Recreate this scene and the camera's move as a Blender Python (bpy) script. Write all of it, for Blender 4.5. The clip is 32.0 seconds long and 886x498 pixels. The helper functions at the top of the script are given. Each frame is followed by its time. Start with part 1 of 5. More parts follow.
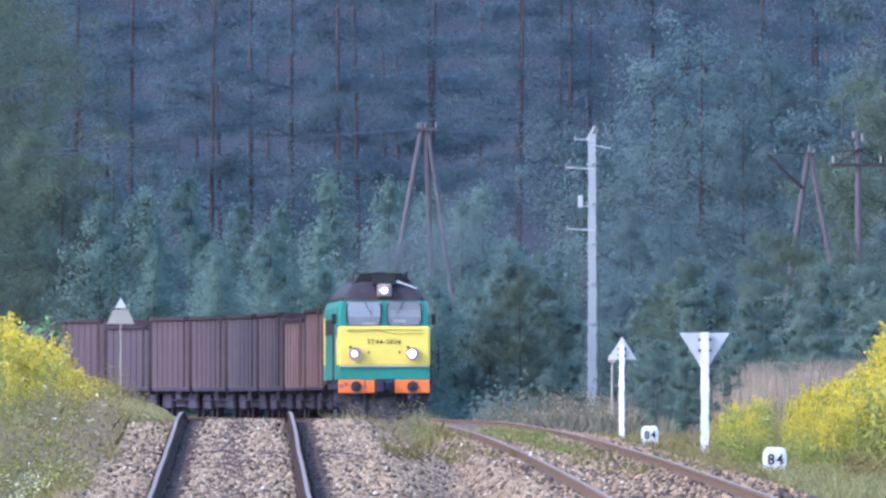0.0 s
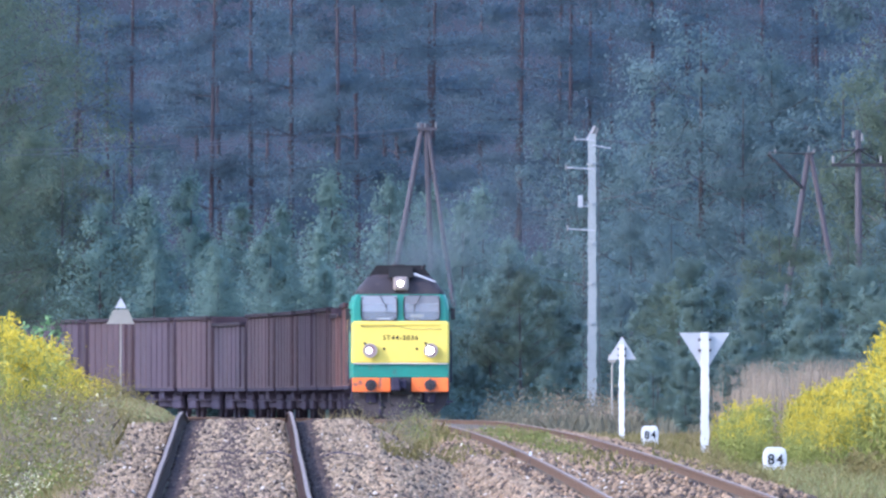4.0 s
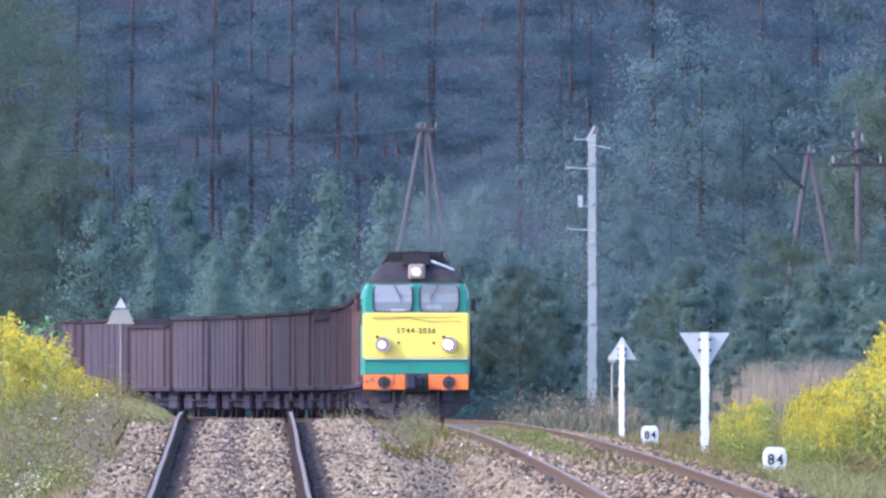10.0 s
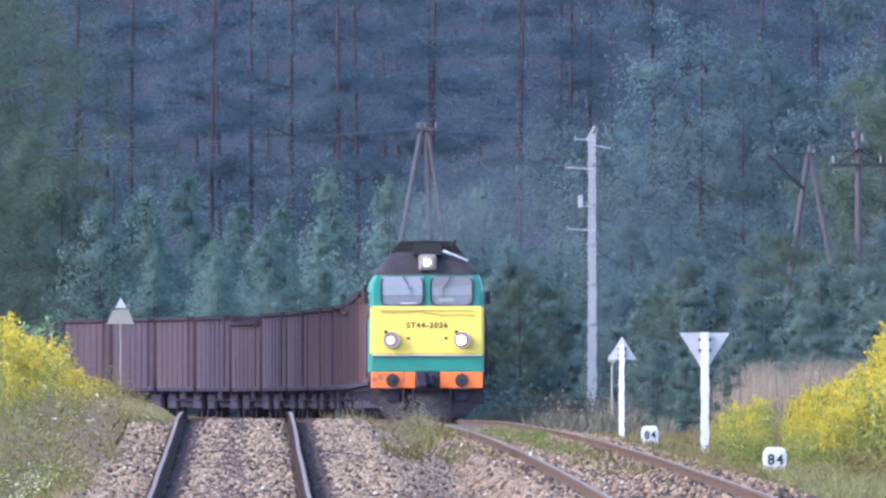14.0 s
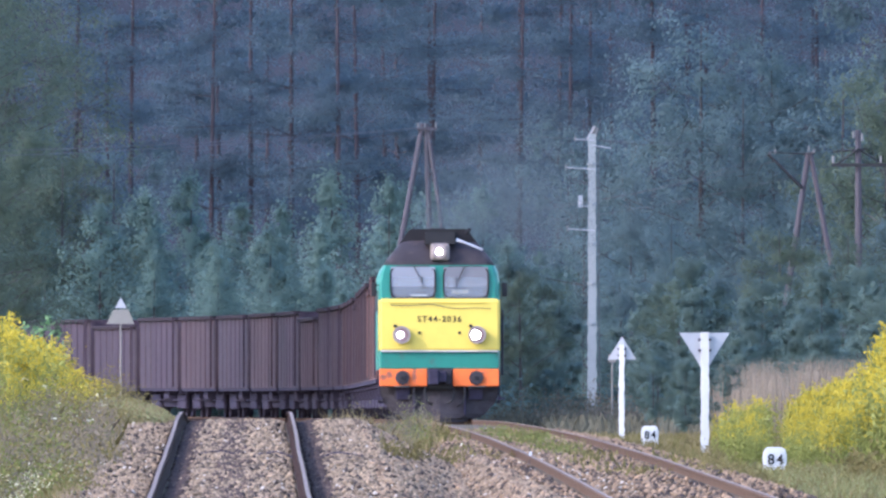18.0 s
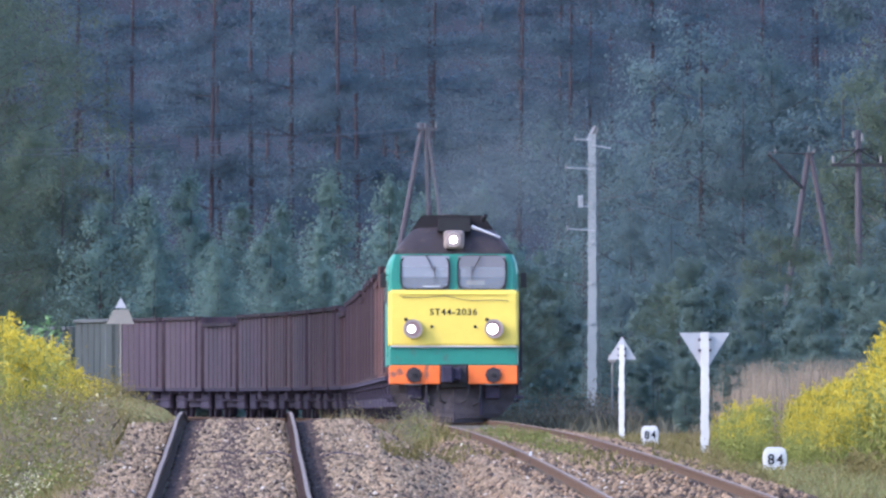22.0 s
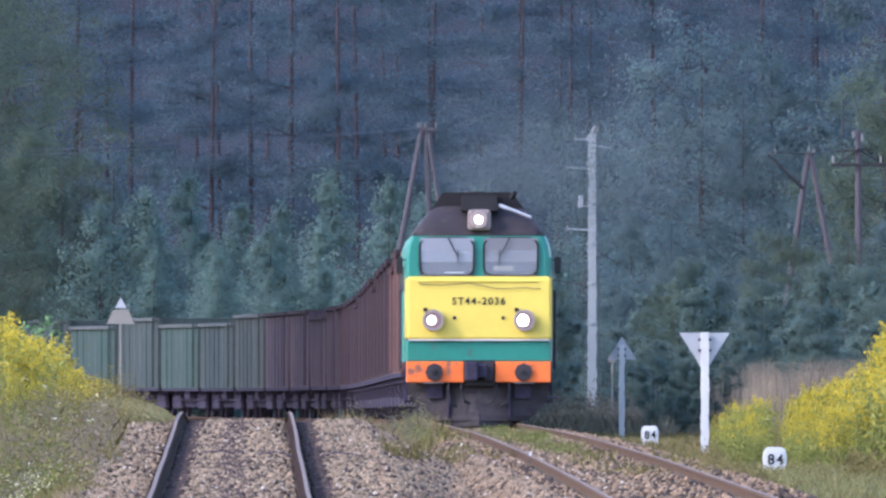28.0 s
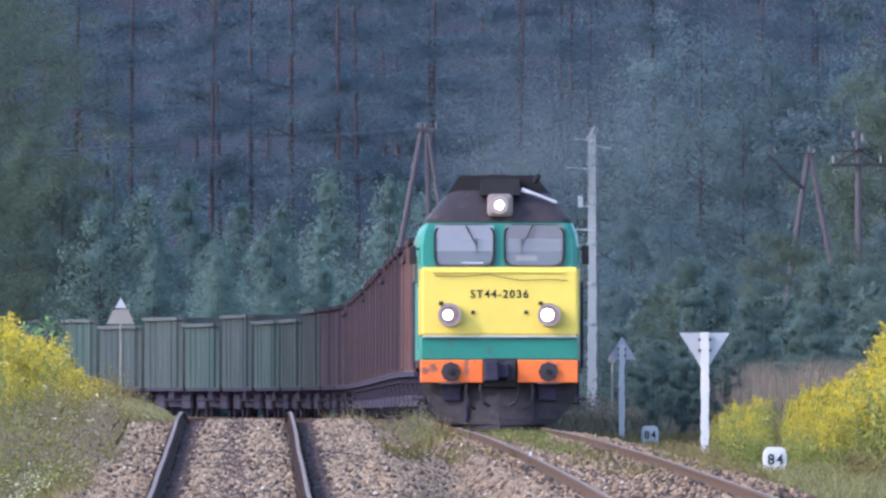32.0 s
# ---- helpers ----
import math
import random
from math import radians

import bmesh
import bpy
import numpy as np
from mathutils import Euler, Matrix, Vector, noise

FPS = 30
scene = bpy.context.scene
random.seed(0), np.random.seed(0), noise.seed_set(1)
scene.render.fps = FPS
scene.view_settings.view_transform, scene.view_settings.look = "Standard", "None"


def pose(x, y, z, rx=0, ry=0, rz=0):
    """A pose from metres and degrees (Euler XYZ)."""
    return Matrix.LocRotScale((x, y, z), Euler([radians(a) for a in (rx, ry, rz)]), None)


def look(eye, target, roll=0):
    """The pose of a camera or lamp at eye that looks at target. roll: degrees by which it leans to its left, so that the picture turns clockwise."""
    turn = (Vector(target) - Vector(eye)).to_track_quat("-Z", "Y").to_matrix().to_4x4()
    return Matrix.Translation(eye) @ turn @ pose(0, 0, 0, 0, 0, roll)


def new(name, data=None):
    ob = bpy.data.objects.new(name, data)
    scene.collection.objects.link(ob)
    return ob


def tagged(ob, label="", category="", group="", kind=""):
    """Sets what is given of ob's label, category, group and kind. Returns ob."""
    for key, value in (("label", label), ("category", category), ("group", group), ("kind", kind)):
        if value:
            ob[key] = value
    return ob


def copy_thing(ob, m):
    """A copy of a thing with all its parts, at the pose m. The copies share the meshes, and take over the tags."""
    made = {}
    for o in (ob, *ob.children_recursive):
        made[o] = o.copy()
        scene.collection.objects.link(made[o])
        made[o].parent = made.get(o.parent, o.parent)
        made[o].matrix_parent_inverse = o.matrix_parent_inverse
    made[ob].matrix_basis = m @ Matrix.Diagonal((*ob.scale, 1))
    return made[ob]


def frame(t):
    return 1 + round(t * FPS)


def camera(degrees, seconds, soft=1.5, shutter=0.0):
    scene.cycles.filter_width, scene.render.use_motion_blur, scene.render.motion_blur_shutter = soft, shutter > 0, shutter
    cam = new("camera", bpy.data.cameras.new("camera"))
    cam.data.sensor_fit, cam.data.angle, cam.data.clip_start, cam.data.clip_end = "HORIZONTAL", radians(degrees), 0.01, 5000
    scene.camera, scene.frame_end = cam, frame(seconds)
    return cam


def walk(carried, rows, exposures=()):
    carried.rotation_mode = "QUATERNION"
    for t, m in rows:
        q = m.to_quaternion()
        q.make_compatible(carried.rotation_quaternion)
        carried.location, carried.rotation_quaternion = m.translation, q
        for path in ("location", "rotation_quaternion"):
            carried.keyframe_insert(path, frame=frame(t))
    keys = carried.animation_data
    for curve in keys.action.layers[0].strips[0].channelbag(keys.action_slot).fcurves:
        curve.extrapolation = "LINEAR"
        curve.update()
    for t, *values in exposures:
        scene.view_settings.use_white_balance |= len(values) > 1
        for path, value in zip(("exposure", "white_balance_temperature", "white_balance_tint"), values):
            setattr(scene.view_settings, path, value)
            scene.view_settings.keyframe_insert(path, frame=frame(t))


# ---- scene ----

# ---- the camera: a long lens on a tripod, standing still beside the line ----
SECONDS = 32.0
EYE = 1.5
cam = camera(2.3637, SECONDS, soft=2.5)
stand = look((0, 0, EYE), (0, 1000, EYE + 4.71))
walk(cam, [(0, stand), (SECONDS, stand)], exposures=[(0, 2.19, 5450, 22), (13, 2.15, 5580, 24), (22, 1.90, 5720, 24), (SECONDS, 1.83, 5750, 24)])

# ---- sky and sun: late-summer sun over the left shoulder ----
SUN_FROM = Vector((-0.46, -0.24, 0.36)).normalized()
world = bpy.data.worlds.new("sky")
scene.world = world
world.use_nodes = True
wn = world.node_tree.nodes
sky = wn.new("ShaderNodeTexSky")
sky.sky_type = "NISHITA"
sky.sun_disc = False
sky.sun_elevation = math.asin(SUN_FROM.z)
sky.sun_rotation = math.atan2(SUN_FROM.x, SUN_FROM.y)
sky.air_density, sky.dust_density, sky.ozone_density = 1.2, 1.5, 2.0
wn["Background"].inputs["Strength"].default_value = 0.15
world.node_tree.links.new(sky.outputs[0], wn["Background"].inputs[0])
sun = new("sun", bpy.data.lights.new("sun", "SUN"))
sun.data.energy, sun.data.angle, sun.data.color = 0.80, radians(1.2), (1.0, 0.90, 0.73)
sun.matrix_world = look(SUN_FROM * 50, (0, 0, 0))


# ---- materials ----
def material(name, colour, rough=0.8, metal=0.0, spread=0.25, grain=3.0, coarse=0.4, bump=0.0, tint=None,
             each=0.0, island=0.0, through_light=0.0, stretch=(1, 1, 1), wear=0.0, wear_colour=None, spec=0.3):
    """A surface with colour variation at two scales, relief and, where given, wear and differences from piece to piece."""
    m = bpy.data.materials.new(name)
    m.use_nodes = True
    n, l = m.node_tree.nodes, m.node_tree.links
    bsdf = n["Principled BSDF"]
    co = n.new("ShaderNodeTexCoord")
    mp = n.new("ShaderNodeMapping")
    mp.inputs["Scale"].default_value = stretch
    l.new(co.outputs["Object"], mp.inputs[0])
    fine, big = n.new("ShaderNodeTexNoise"), n.new("ShaderNodeTexNoise")
    fine.inputs["Scale"].default_value, big.inputs["Scale"].default_value = grain, coarse
    fine.inputs["Detail"].default_value = big.inputs["Detail"].default_value = 5
    l.new(mp.outputs[0], fine.inputs[0])
    l.new(mp.outputs[0], big.inputs[0])
    add = n.new("ShaderNodeMath")
    l.new(fine.outputs[0], add.inputs[0])
    l.new(big.outputs[0], add.inputs[1])
    value = add.outputs[0]
    for amount, node, out in ((each, "ShaderNodeObjectInfo", "Random"), (island, "ShaderNodeNewGeometry", "Random Per Island")):
        if amount:
            src, mul = n.new(node), n.new("ShaderNodeMath")
            mul.operation = "MULTIPLY_ADD"
            l.new(src.outputs[out], mul.inputs[0])
            mul.inputs[1].default_value = amount
            l.new(value, mul.inputs[2])
            value = mul.outputs[0]
    lo, hi = 0.55, 1.45 + each + island
    ramp = n.new("ShaderNodeMapRange")
    ramp.inputs["From Min"].default_value, ramp.inputs["From Max"].default_value = lo, hi
    l.new(value, ramp.inputs[0])
    mix = n.new("ShaderNodeMix")
    mix.data_type = "RGBA"
    c2 = tint or colour
    mix.inputs["A"].default_value = (*[c * (1 - spread) for c in colour], 1)
    mix.inputs["B"].default_value = (*[min(1, c * (1 + spread)) for c in c2], 1)
    l.new(ramp.outputs[0], mix.inputs["Factor"])
    out = mix.outputs["Result"]
    if wear:
        wn_ = n.new("ShaderNodeTexNoise")
        wn_.inputs["Scale"].default_value, wn_.inputs["Detail"].default_value = coarse * 3, 8
        l.new(mp.outputs[0], wn_.inputs[0])
        wr = n.new("ShaderNodeMapRange")
        wr.inputs["From Min"].default_value, wr.inputs["From Max"].default_value = 0.62 - wear * 0.3, 0.7
        l.new(wn_.outputs[0], wr.inputs[0])
        m2 = n.new("ShaderNodeMix")
        m2.data_type = "RGBA"
        l.new(wr.outputs[0], m2.inputs["Factor"])
        l.new(out, m2.inputs["A"])
        m2.inputs["B"].default_value = (*(wear_colour or (0.12, 0.07, 0.05)), 1)
        out = m2.outputs["Result"]
    l.new(out, bsdf.inputs["Base Color"])
    bsdf.inputs["Roughness"].default_value = rough
    bsdf.inputs["Metallic"].default_value = metal
    bsdf.inputs["Specular IOR Level"].default_value = spec
    if bump:
        b = n.new("ShaderNodeBump")
        b.inputs["Strength"].default_value, b.inputs["Distance"].default_value = bump, 0.02
        l.new(fine.outputs[0], b.inputs["Height"])
        l.new(b.outputs[0], bsdf.inputs["Normal"])
    if through_light:
        tr, ms = n.new("ShaderNodeBsdfTranslucent"), n.new("ShaderNodeMixShader")
        l.new(out, tr.inputs[0])
        ms.inputs[0].default_value = through_light
        l.new(bsdf.outputs[0], ms.inputs[1])
        l.new(tr.outputs[0], ms.inputs[2])
        l.new(ms.outputs[0], n["Material Output"].inputs[0])
    return m


def glow(name, colour, strength):
    m = bpy.data.materials.new(name)
    m.use_nodes = True
    b = m.node_tree.nodes["Principled BSDF"]
    b.inputs["Base Color"].default_value = (0.8, 0.8, 0.75, 1)
    b.inputs["Emission Color"].default_value = (*colour, 1)
    b.inputs["Emission Strength"].default_value = strength
    return m


M_SOIL = material("soil", (0.14, 0.108, 0.066), 0.95, spread=0.4, grain=4, coarse=0.15, bump=0.4, tint=(0.14, 0.14, 0.07))
M_GRAVEL = material("gravel", (0.083, 0.058, 0.031), 0.9, spread=0.45, grain=16, coarse=0.5, bump=0.8)
M_STONE = material("ballast_stone", (0.086, 0.060, 0.039), 0.85, spread=0.8, grain=9, coarse=0.5, island=1.5, tint=(0.225, 0.163, 0.101))
M_STONE_RED = material("ballast_stone_rusty", (0.15, 0.09, 0.054), 0.85, spread=0.75, grain=9, coarse=0.6, island=1.5, tint=(0.225, 0.152, 0.09))
M_RAIL = material("rail_steel", (0.036, 0.022, 0.018), 0.95, metal=0.0, spec=0.03, spread=0.3, grain=12, coarse=1, bump=0.3)
M_RAILHEAD = material("rail_head", (0.185, 0.15, 0.13), 0.85, spec=0.05, metal=0.0, spread=0.15, grain=10, coarse=0.7)
M_RAILRUST = material("rusty_rail_side", (0.105, 0.068, 0.048), 0.95, spec=0.05, spread=0.3, grain=12, coarse=1, bump=0.3)
M_RAILDULL = material("rail_head_dull", (0.165, 0.130, 0.104), 0.75, metal=0.0, spread=0.2, grain=10, coarse=0.7)
M_GRASS = material("grass", (0.150, 0.122, 0.040), 0.8, spread=0.35, island=0.8, tint=(0.18, 0.16, 0.064), through_light=0.3, spec=0.08)
M_FRESH = material("fresh_grass", (0.20, 0.202, 0.083), 0.8, spread=0.3, island=0.8, tint=(0.26, 0.26, 0.115), through_light=0.3, spec=0.08)
M_DRY = material("dry_grass", (0.228, 0.168, 0.084), 0.85, spread=0.3, island=0.8, tint=(0.27, 0.215, 0.116), through_light=0.3, spec=0.08)
M_WEED = material("weed_leaf", (0.128, 0.130, 0.042), 0.7, spread=0.35, island=0.7, tint=(0.16, 0.18, 0.0496), through_light=0.3, spec=0.08)
M_GOLD = material("goldenrod_flower", (0.43, 0.345, 0.0288), 0.8, spread=0.35, island=0.9, each=0.6, tint=(0.52, 0.405, 0.0496), through_light=0.3, spec=0.08)
M_GOLDLEAF = material("goldenrod_leaf", (0.205, 0.225, 0.062), 0.8, spread=0.3, island=0.8, tint=(0.27, 0.275, 0.078), through_light=0.3, spec=0.08)
M_TALL = material("bleached_tall_grass", (0.225, 0.177, 0.13), 0.85, spread=0.3, island=0.8, tint=(0.275, 0.225, 0.165), through_light=0.3, spec=0.08)
M_HEATH = material("brown_heath", (0.15, 0.118, 0.09), 0.85, spread=0.3, island=0.8, tint=(0.20, 0.165, 0.115), through_light=0.3, spec=0.08)
M_DIMGRASS = material("dull_rank_grass", (0.105, 0.098, 0.070), 0.85, spread=0.3, island=0.8, tint=(0.135, 0.125, 0.088), through_light=0.3, spec=0.08)
M_PALEBLOOM = material("cream_bloom", (0.40, 0.38, 0.23), 0.85, spread=0.2, island=0.5)
M_OLIVE = material("olive_weed_leaf", (0.152, 0.122, 0.045), 0.8, spread=0.3, island=0.7, tint=(0.185, 0.155, 0.0624), through_light=0.3, spec=0.08)
M_WHITE_FLOWER = material("white_flower", (0.60, 0.57, 0.40), 0.8, spread=0.1, island=0.3)
# far foliage and bark: the distance haze's blue is mixed into most of these
M_PINE = material("pine_needles_hazed", (0.076, 0.110, 0.140), 0.85, spread=0.18, island=0.1, each=0.5, tint=(0.094, 0.138, 0.160), through_light=0.68, spec=0.1)
M_LEAF = material("leaves_dark_hazed", (0.098, 0.145, 0.155), 0.85, spread=0.16, island=0.1, each=0.6, tint=(0.125, 0.180, 0.178), through_light=0.68, spec=0.1)
M_YOUNG = material("leaves_hazed_blue", (0.136, 0.205, 0.182), 0.85, spread=0.14, island=0.1, each=0.5, tint=(0.158, 0.234, 0.198), through_light=0.68, spec=0.1)
M_SHRUB = material("shrub_leaves_hazed", (0.108, 0.160, 0.146), 0.85, spread=0.14, island=0.1, each=0.6, tint=(0.138, 0.194, 0.164), through_light=0.68, spec=0.1)
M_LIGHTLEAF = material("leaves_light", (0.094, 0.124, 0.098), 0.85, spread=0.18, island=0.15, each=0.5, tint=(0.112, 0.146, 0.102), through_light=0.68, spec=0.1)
M_BARK = material("pine_bark_hazed", (0.045, 0.037, 0.045), 0.9, spread=0.35, grain=6, coarse=0.5, bump=0.6, stretch=(1, 1, 0.25), each=0.4)
M_BARK2 = material("grey_bark", (0.055, 0.050, 0.052), 0.9, spread=0.3, grain=6, coarse=0.5, bump=0.6, stretch=(1, 1, 0.25))
# backdrop of the wood, its haze-blue glow set as emission
M_FARHAZE = material("far_haze_glow", (0.02, 0.025, 0.03), 0.95, spread=0.5, grain=0.8, coarse=0.12, stretch=(1, 1, 0.3))
far_bsdf = M_FARHAZE.node_tree.nodes["Principled BSDF"]
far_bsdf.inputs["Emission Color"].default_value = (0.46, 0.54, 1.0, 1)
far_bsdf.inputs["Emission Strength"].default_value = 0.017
M_WOOD = material("weathered_wood", (0.074, 0.066, 0.076), 0.9, spread=0.25, grain=8, coarse=0.6, stretch=(1, 1, 0.15), bump=0.3)
M_CONCRETE = material("pale_concrete", (0.245, 0.265, 0.268), 0.85, spread=0.12, grain=9, coarse=0.5, bump=0.2)
M_WHITE = material("white_paint", (0.50, 0.50, 0.49), 0.6, spread=0.07, grain=6, coarse=1.5, wear=0.12, wear_colour=(0.45, 0.42, 0.38))
M_SIGNBACK = material("grey_sheet_metal", (0.36, 0.37, 0.39), 0.5, metal=0.3, spread=0.12, grain=5, coarse=1.2)
M_BLACK = material("black_paint", (0.015, 0.015, 0.017), 0.6, spread=0.3)
M_WIRE = material("wire", (0.11, 0.115, 0.125), 0.6, metal=0.3)
M_PORCELAIN = material("insulator", (0.15, 0.148, 0.148), 0.3, spread=0.1)
M_YELLOW = material("yellow_paint", (0.64, 0.50, 0.088), 0.42, spread=0.06, grain=5, coarse=0.8, wear=0.0, wear_colour=(0.42, 0.33, 0.10), bump=0.05)
M_GREEN = material("green_paint", (0.018, 0.18, 0.135), 0.42, spread=0.12, grain=5, coarse=0.8, wear=0.08, wear_colour=(0.05, 0.12, 0.10))
M_ORANGE = material("orange_paint", (0.75, 0.155, 0.03), 0.5, spread=0.12, grain=5, coarse=1.2, wear=0.12, wear_colour=(0.22, 0.09, 0.06))
M_ROOF = material("sooty_roof", (0.026, 0.021, 0.024), 0.7, spread=0.35, grain=4, coarse=0.8, wear=0.3, wear_colour=(0.062, 0.045, 0.042))
M_SOOT = material("soot_black", (0.012, 0.011, 0.013), 0.85, spread=0.3, grain=4, coarse=0.8)
# grime colour lifted towards purple, standing in for haze under the wagons
M_UNDER = material("grimy_hazed_underframe", (0.042, 0.037, 0.058), 0.9, spec=0.08, spread=0.4, grain=7, coarse=1.2, bump=0.3)
M_PLOUGH = material("dusty_plough", (0.046, 0.040, 0.044), 0.85, spread=0.5, grain=4, coarse=1.5, wear=0.35, wear_colour=(0.035, 0.03, 0.034), spec=0.15)
M_RUBBER = material("window_rubber", (0.012, 0.012, 0.013), 0.6)
M_CHROME = material("lamp_ring", (0.30, 0.25, 0.23), 0.45, metal=0.3, spread=0.1)
M_LAMPBOX = material("lamp_box_paint", (0.20, 0.165, 0.15), 0.6, spread=0.2, grain=6, coarse=2)
M_HEAD = glow("headlight_lit", (1.0, 0.96, 0.88), 6.0)
M_HEADDIM = glow("headlight_weak", (1.0, 0.92, 0.86), 0.5)
M_REFLECT = material("lamp_reflector", (0.20, 0.125, 0.12), 0.5, spread=0.2, grain=12, coarse=3)
M_CABIN = material("cab_interior", (0.085, 0.09, 0.105), 0.8, spread=0.2)
# assumed cab blinds; the panes' unequal reflections are put into their tones
M_BLIND = material("pale_blind", (0.23, 0.245, 0.28), 0.8, spread=0.1)
M_BLINDDIM = material("reflection_dimmed_blind", (0.155, 0.158, 0.175), 0.8, spread=0.1)
M_SMOKE = material("thin_smoke", (0.098, 0.128, 0.138), 1.0, spread=0.15)
M_SAPLING = material("sapling_leaf", (0.13, 0.24, 0.10), 0.7, spread=0.25, island=0.8, through_light=0.3)
M_CREAM = material("dull_cream", (0.22, 0.21, 0.185), 0.7, spread=0.15)
M_DARKSTONE = material("dark_stone", (0.05, 0.036, 0.028), 0.9, spread=0.4, island=0.8)
M_PALESTONE = material("pale_stone", (0.45, 0.40, 0.33), 0.85, spread=0.3, island=0.8)
# dark stones that paint the rails' cast shade, with some rust and oil
M_SHADESTAIN = material("shade_and_rust_stone", (0.036, 0.026, 0.024), 0.9, spread=0.5, island=1.0, tint=(0.070, 0.047, 0.038))
M_REDWEED = material("reddish_weed", (0.17, 0.085, 0.065), 0.8, spread=0.3, island=0.8, through_light=0.3, spec=0.08)
M_RUST = [material("wagon_paint_" + n_, c, 0.75, spread=0.32, grain=3, coarse=0.5, wear=0.5, wear_colour=w, stretch=(1, 1, 0.4), bump=0.15)
          for n_, c, w in (("brown", (0.047, 0.027, 0.034), (0.062, 0.039, 0.045)), ("red", (0.135, 0.072, 0.066), (0.168, 0.102, 0.096)),
                           ("plum", (0.041, 0.026, 0.038), (0.055, 0.038, 0.049)), ("green", (0.025, 0.050, 0.043), (0.040, 0.064, 0.056)),
                           ("grey", (0.029, 0.043, 0.041), (0.043, 0.056, 0.053)), ("dark_green", (0.034, 0.043, 0.041), (0.048, 0.055, 0.053)))]
# pale tone: light caught on wagon corner posts painted in, and real scuffs
M_CORNER = material("pale_lit_worn_corner", (0.088, 0.097, 0.098), 0.8, spread=0.4, grain=5, coarse=1.2)
M_SCUFFED = material("scuffed_brown_post", (0.064, 0.048, 0.053), 0.8, spread=0.35, grain=6, coarse=1.5, wear=0.2, wear_colour=(0.095, 0.078, 0.08))
M_PALEEDGE = material("pale_top_edge", (0.070, 0.078, 0.078), 0.85, spread=0.35, grain=4, coarse=1)
M_EDGE = material("worn_top_edge", (0.032, 0.025, 0.030), 0.9, spec=0.08, spread=0.2)

m_glass = bpy.data.materials.new("windscreen_glass")
m_glass.use_nodes = True
gb = m_glass.node_tree.nodes["Principled BSDF"]
gb.inputs["Base Color"].default_value = (0.30, 0.33, 0.36, 1)
gb.inputs["Roughness"].default_value = 0.06
gb.inputs["Alpha"].default_value = 0.30
gb.inputs["Coat Weight"].default_value = 1.0
gb.inputs["Metallic"].default_value = 0.0
M_GLASS = m_glass


# ---- mesh helpers ----
def mesh_of(name, bm, mat, smooth=False):
    me = bpy.data.meshes.new(name)
    bm.to_mesh(me)
    bm.free()
    for m in (mat if isinstance(mat, (list, tuple)) else [mat]):
        me.materials.append(m)
    if smooth:
        me.polygons.foreach_set("use_smooth", [True] * len(me.polygons))
    return me


def part(name, bm, mat, parent, label="", smooth=False):
    ob = new(name, mesh_of(name, bm, mat, smooth))
    ob.parent = parent
    return tagged(ob, label)


def raw_mesh(name, verts, faces, mat, mat_index=None):
    me = bpy.data.meshes.new(name)
    me.from_pydata([tuple(v) for v in verts], [], faces)
    for m in (mat if isinstance(mat, (list, tuple)) else [mat]):
        me.materials.append(m)
    if mat_index is not None:
        me.polygons.foreach_set("material_index", mat_index)
    me.update()
    return me


def box(bm, x0, x1, y0, y1, z0, z1, bevel=0.0, turn=None):
    r = bmesh.ops.create_cube(bm, size=1.0)
    m = Matrix.Translation(((x0 + x1) / 2, (y0 + y1) / 2, (z0 + z1) / 2)) @ Matrix.Diagonal((x1 - x0, y1 - y0, z1 - z0, 1))
    bmesh.ops.transform(bm, matrix=(turn @ m) if turn else m, verts=r["verts"])
    if bevel:
        edges = list({e for v in r["verts"] for e in v.link_edges})
        bmesh.ops.bevel(bm, geom=edges, offset=bevel, segments=2, affect="EDGES", profile=0.5)
    return bm


def rod(bm, a, b, r0, r1=None, sides=8):
    a, b = Vector(a), Vector(b)
    r1 = r0 if r1 is None else r1
    d = b - a
    m = Matrix.Translation((a + b) / 2) @ d.to_track_quat("Z", "Y").to_matrix().to_4x4()
    bmesh.ops.create_cone(bm, cap_ends=True, segments=sides, radius1=r0, radius2=r1, depth=d.length, matrix=m)
    return bm


def prism(bm, outline, y0, y1):
    """An outline in x and z drawn out from y0 to y1."""
    a = [bm.verts.new((x, y0, z)) for x, z in outline]
    b = [bm.verts.new((x, y1, z)) for x, z in outline]
    bm.faces.new(a)
    bm.faces.new(b[::-1])
    for i in range(len(a)):
        j = (i + 1) % len(a)
        bm.faces.new((a[j], a[i], b[i], b[j]))
    bmesh.ops.recalc_face_normals(bm, faces=bm.faces)
    return bm


def loft(bm, rings, caps=True):
    vs = [[bm.verts.new(p) for p in ring] for ring in rings]
    n = len(vs[0])
    for a, b in zip(vs, vs[1:]):
        for i in range(n):
            j = (i + 1) % n
            bm.faces.new((a[i], a[j], b[j], b[i]))
    if caps:
        bm.faces.new(vs[0])
        bm.faces.new(vs[-1][::-1])
    bmesh.ops.recalc_face_normals(bm, faces=bm.faces)
    return bm


B = bmesh.new

# ---- the lines in plan: heights are over the datum, distances along the view ----
TRACK_Z = ([0, 120, 208, 281, 345, 397, 435, 478, 567, 687, 760, 900, 1300], [-1.5, -1.46, -1.42, -1.38, -1.38, -1.43, -1.48, -1.57, -1.84, -2.20, -2.40, -2.6, -2.6])
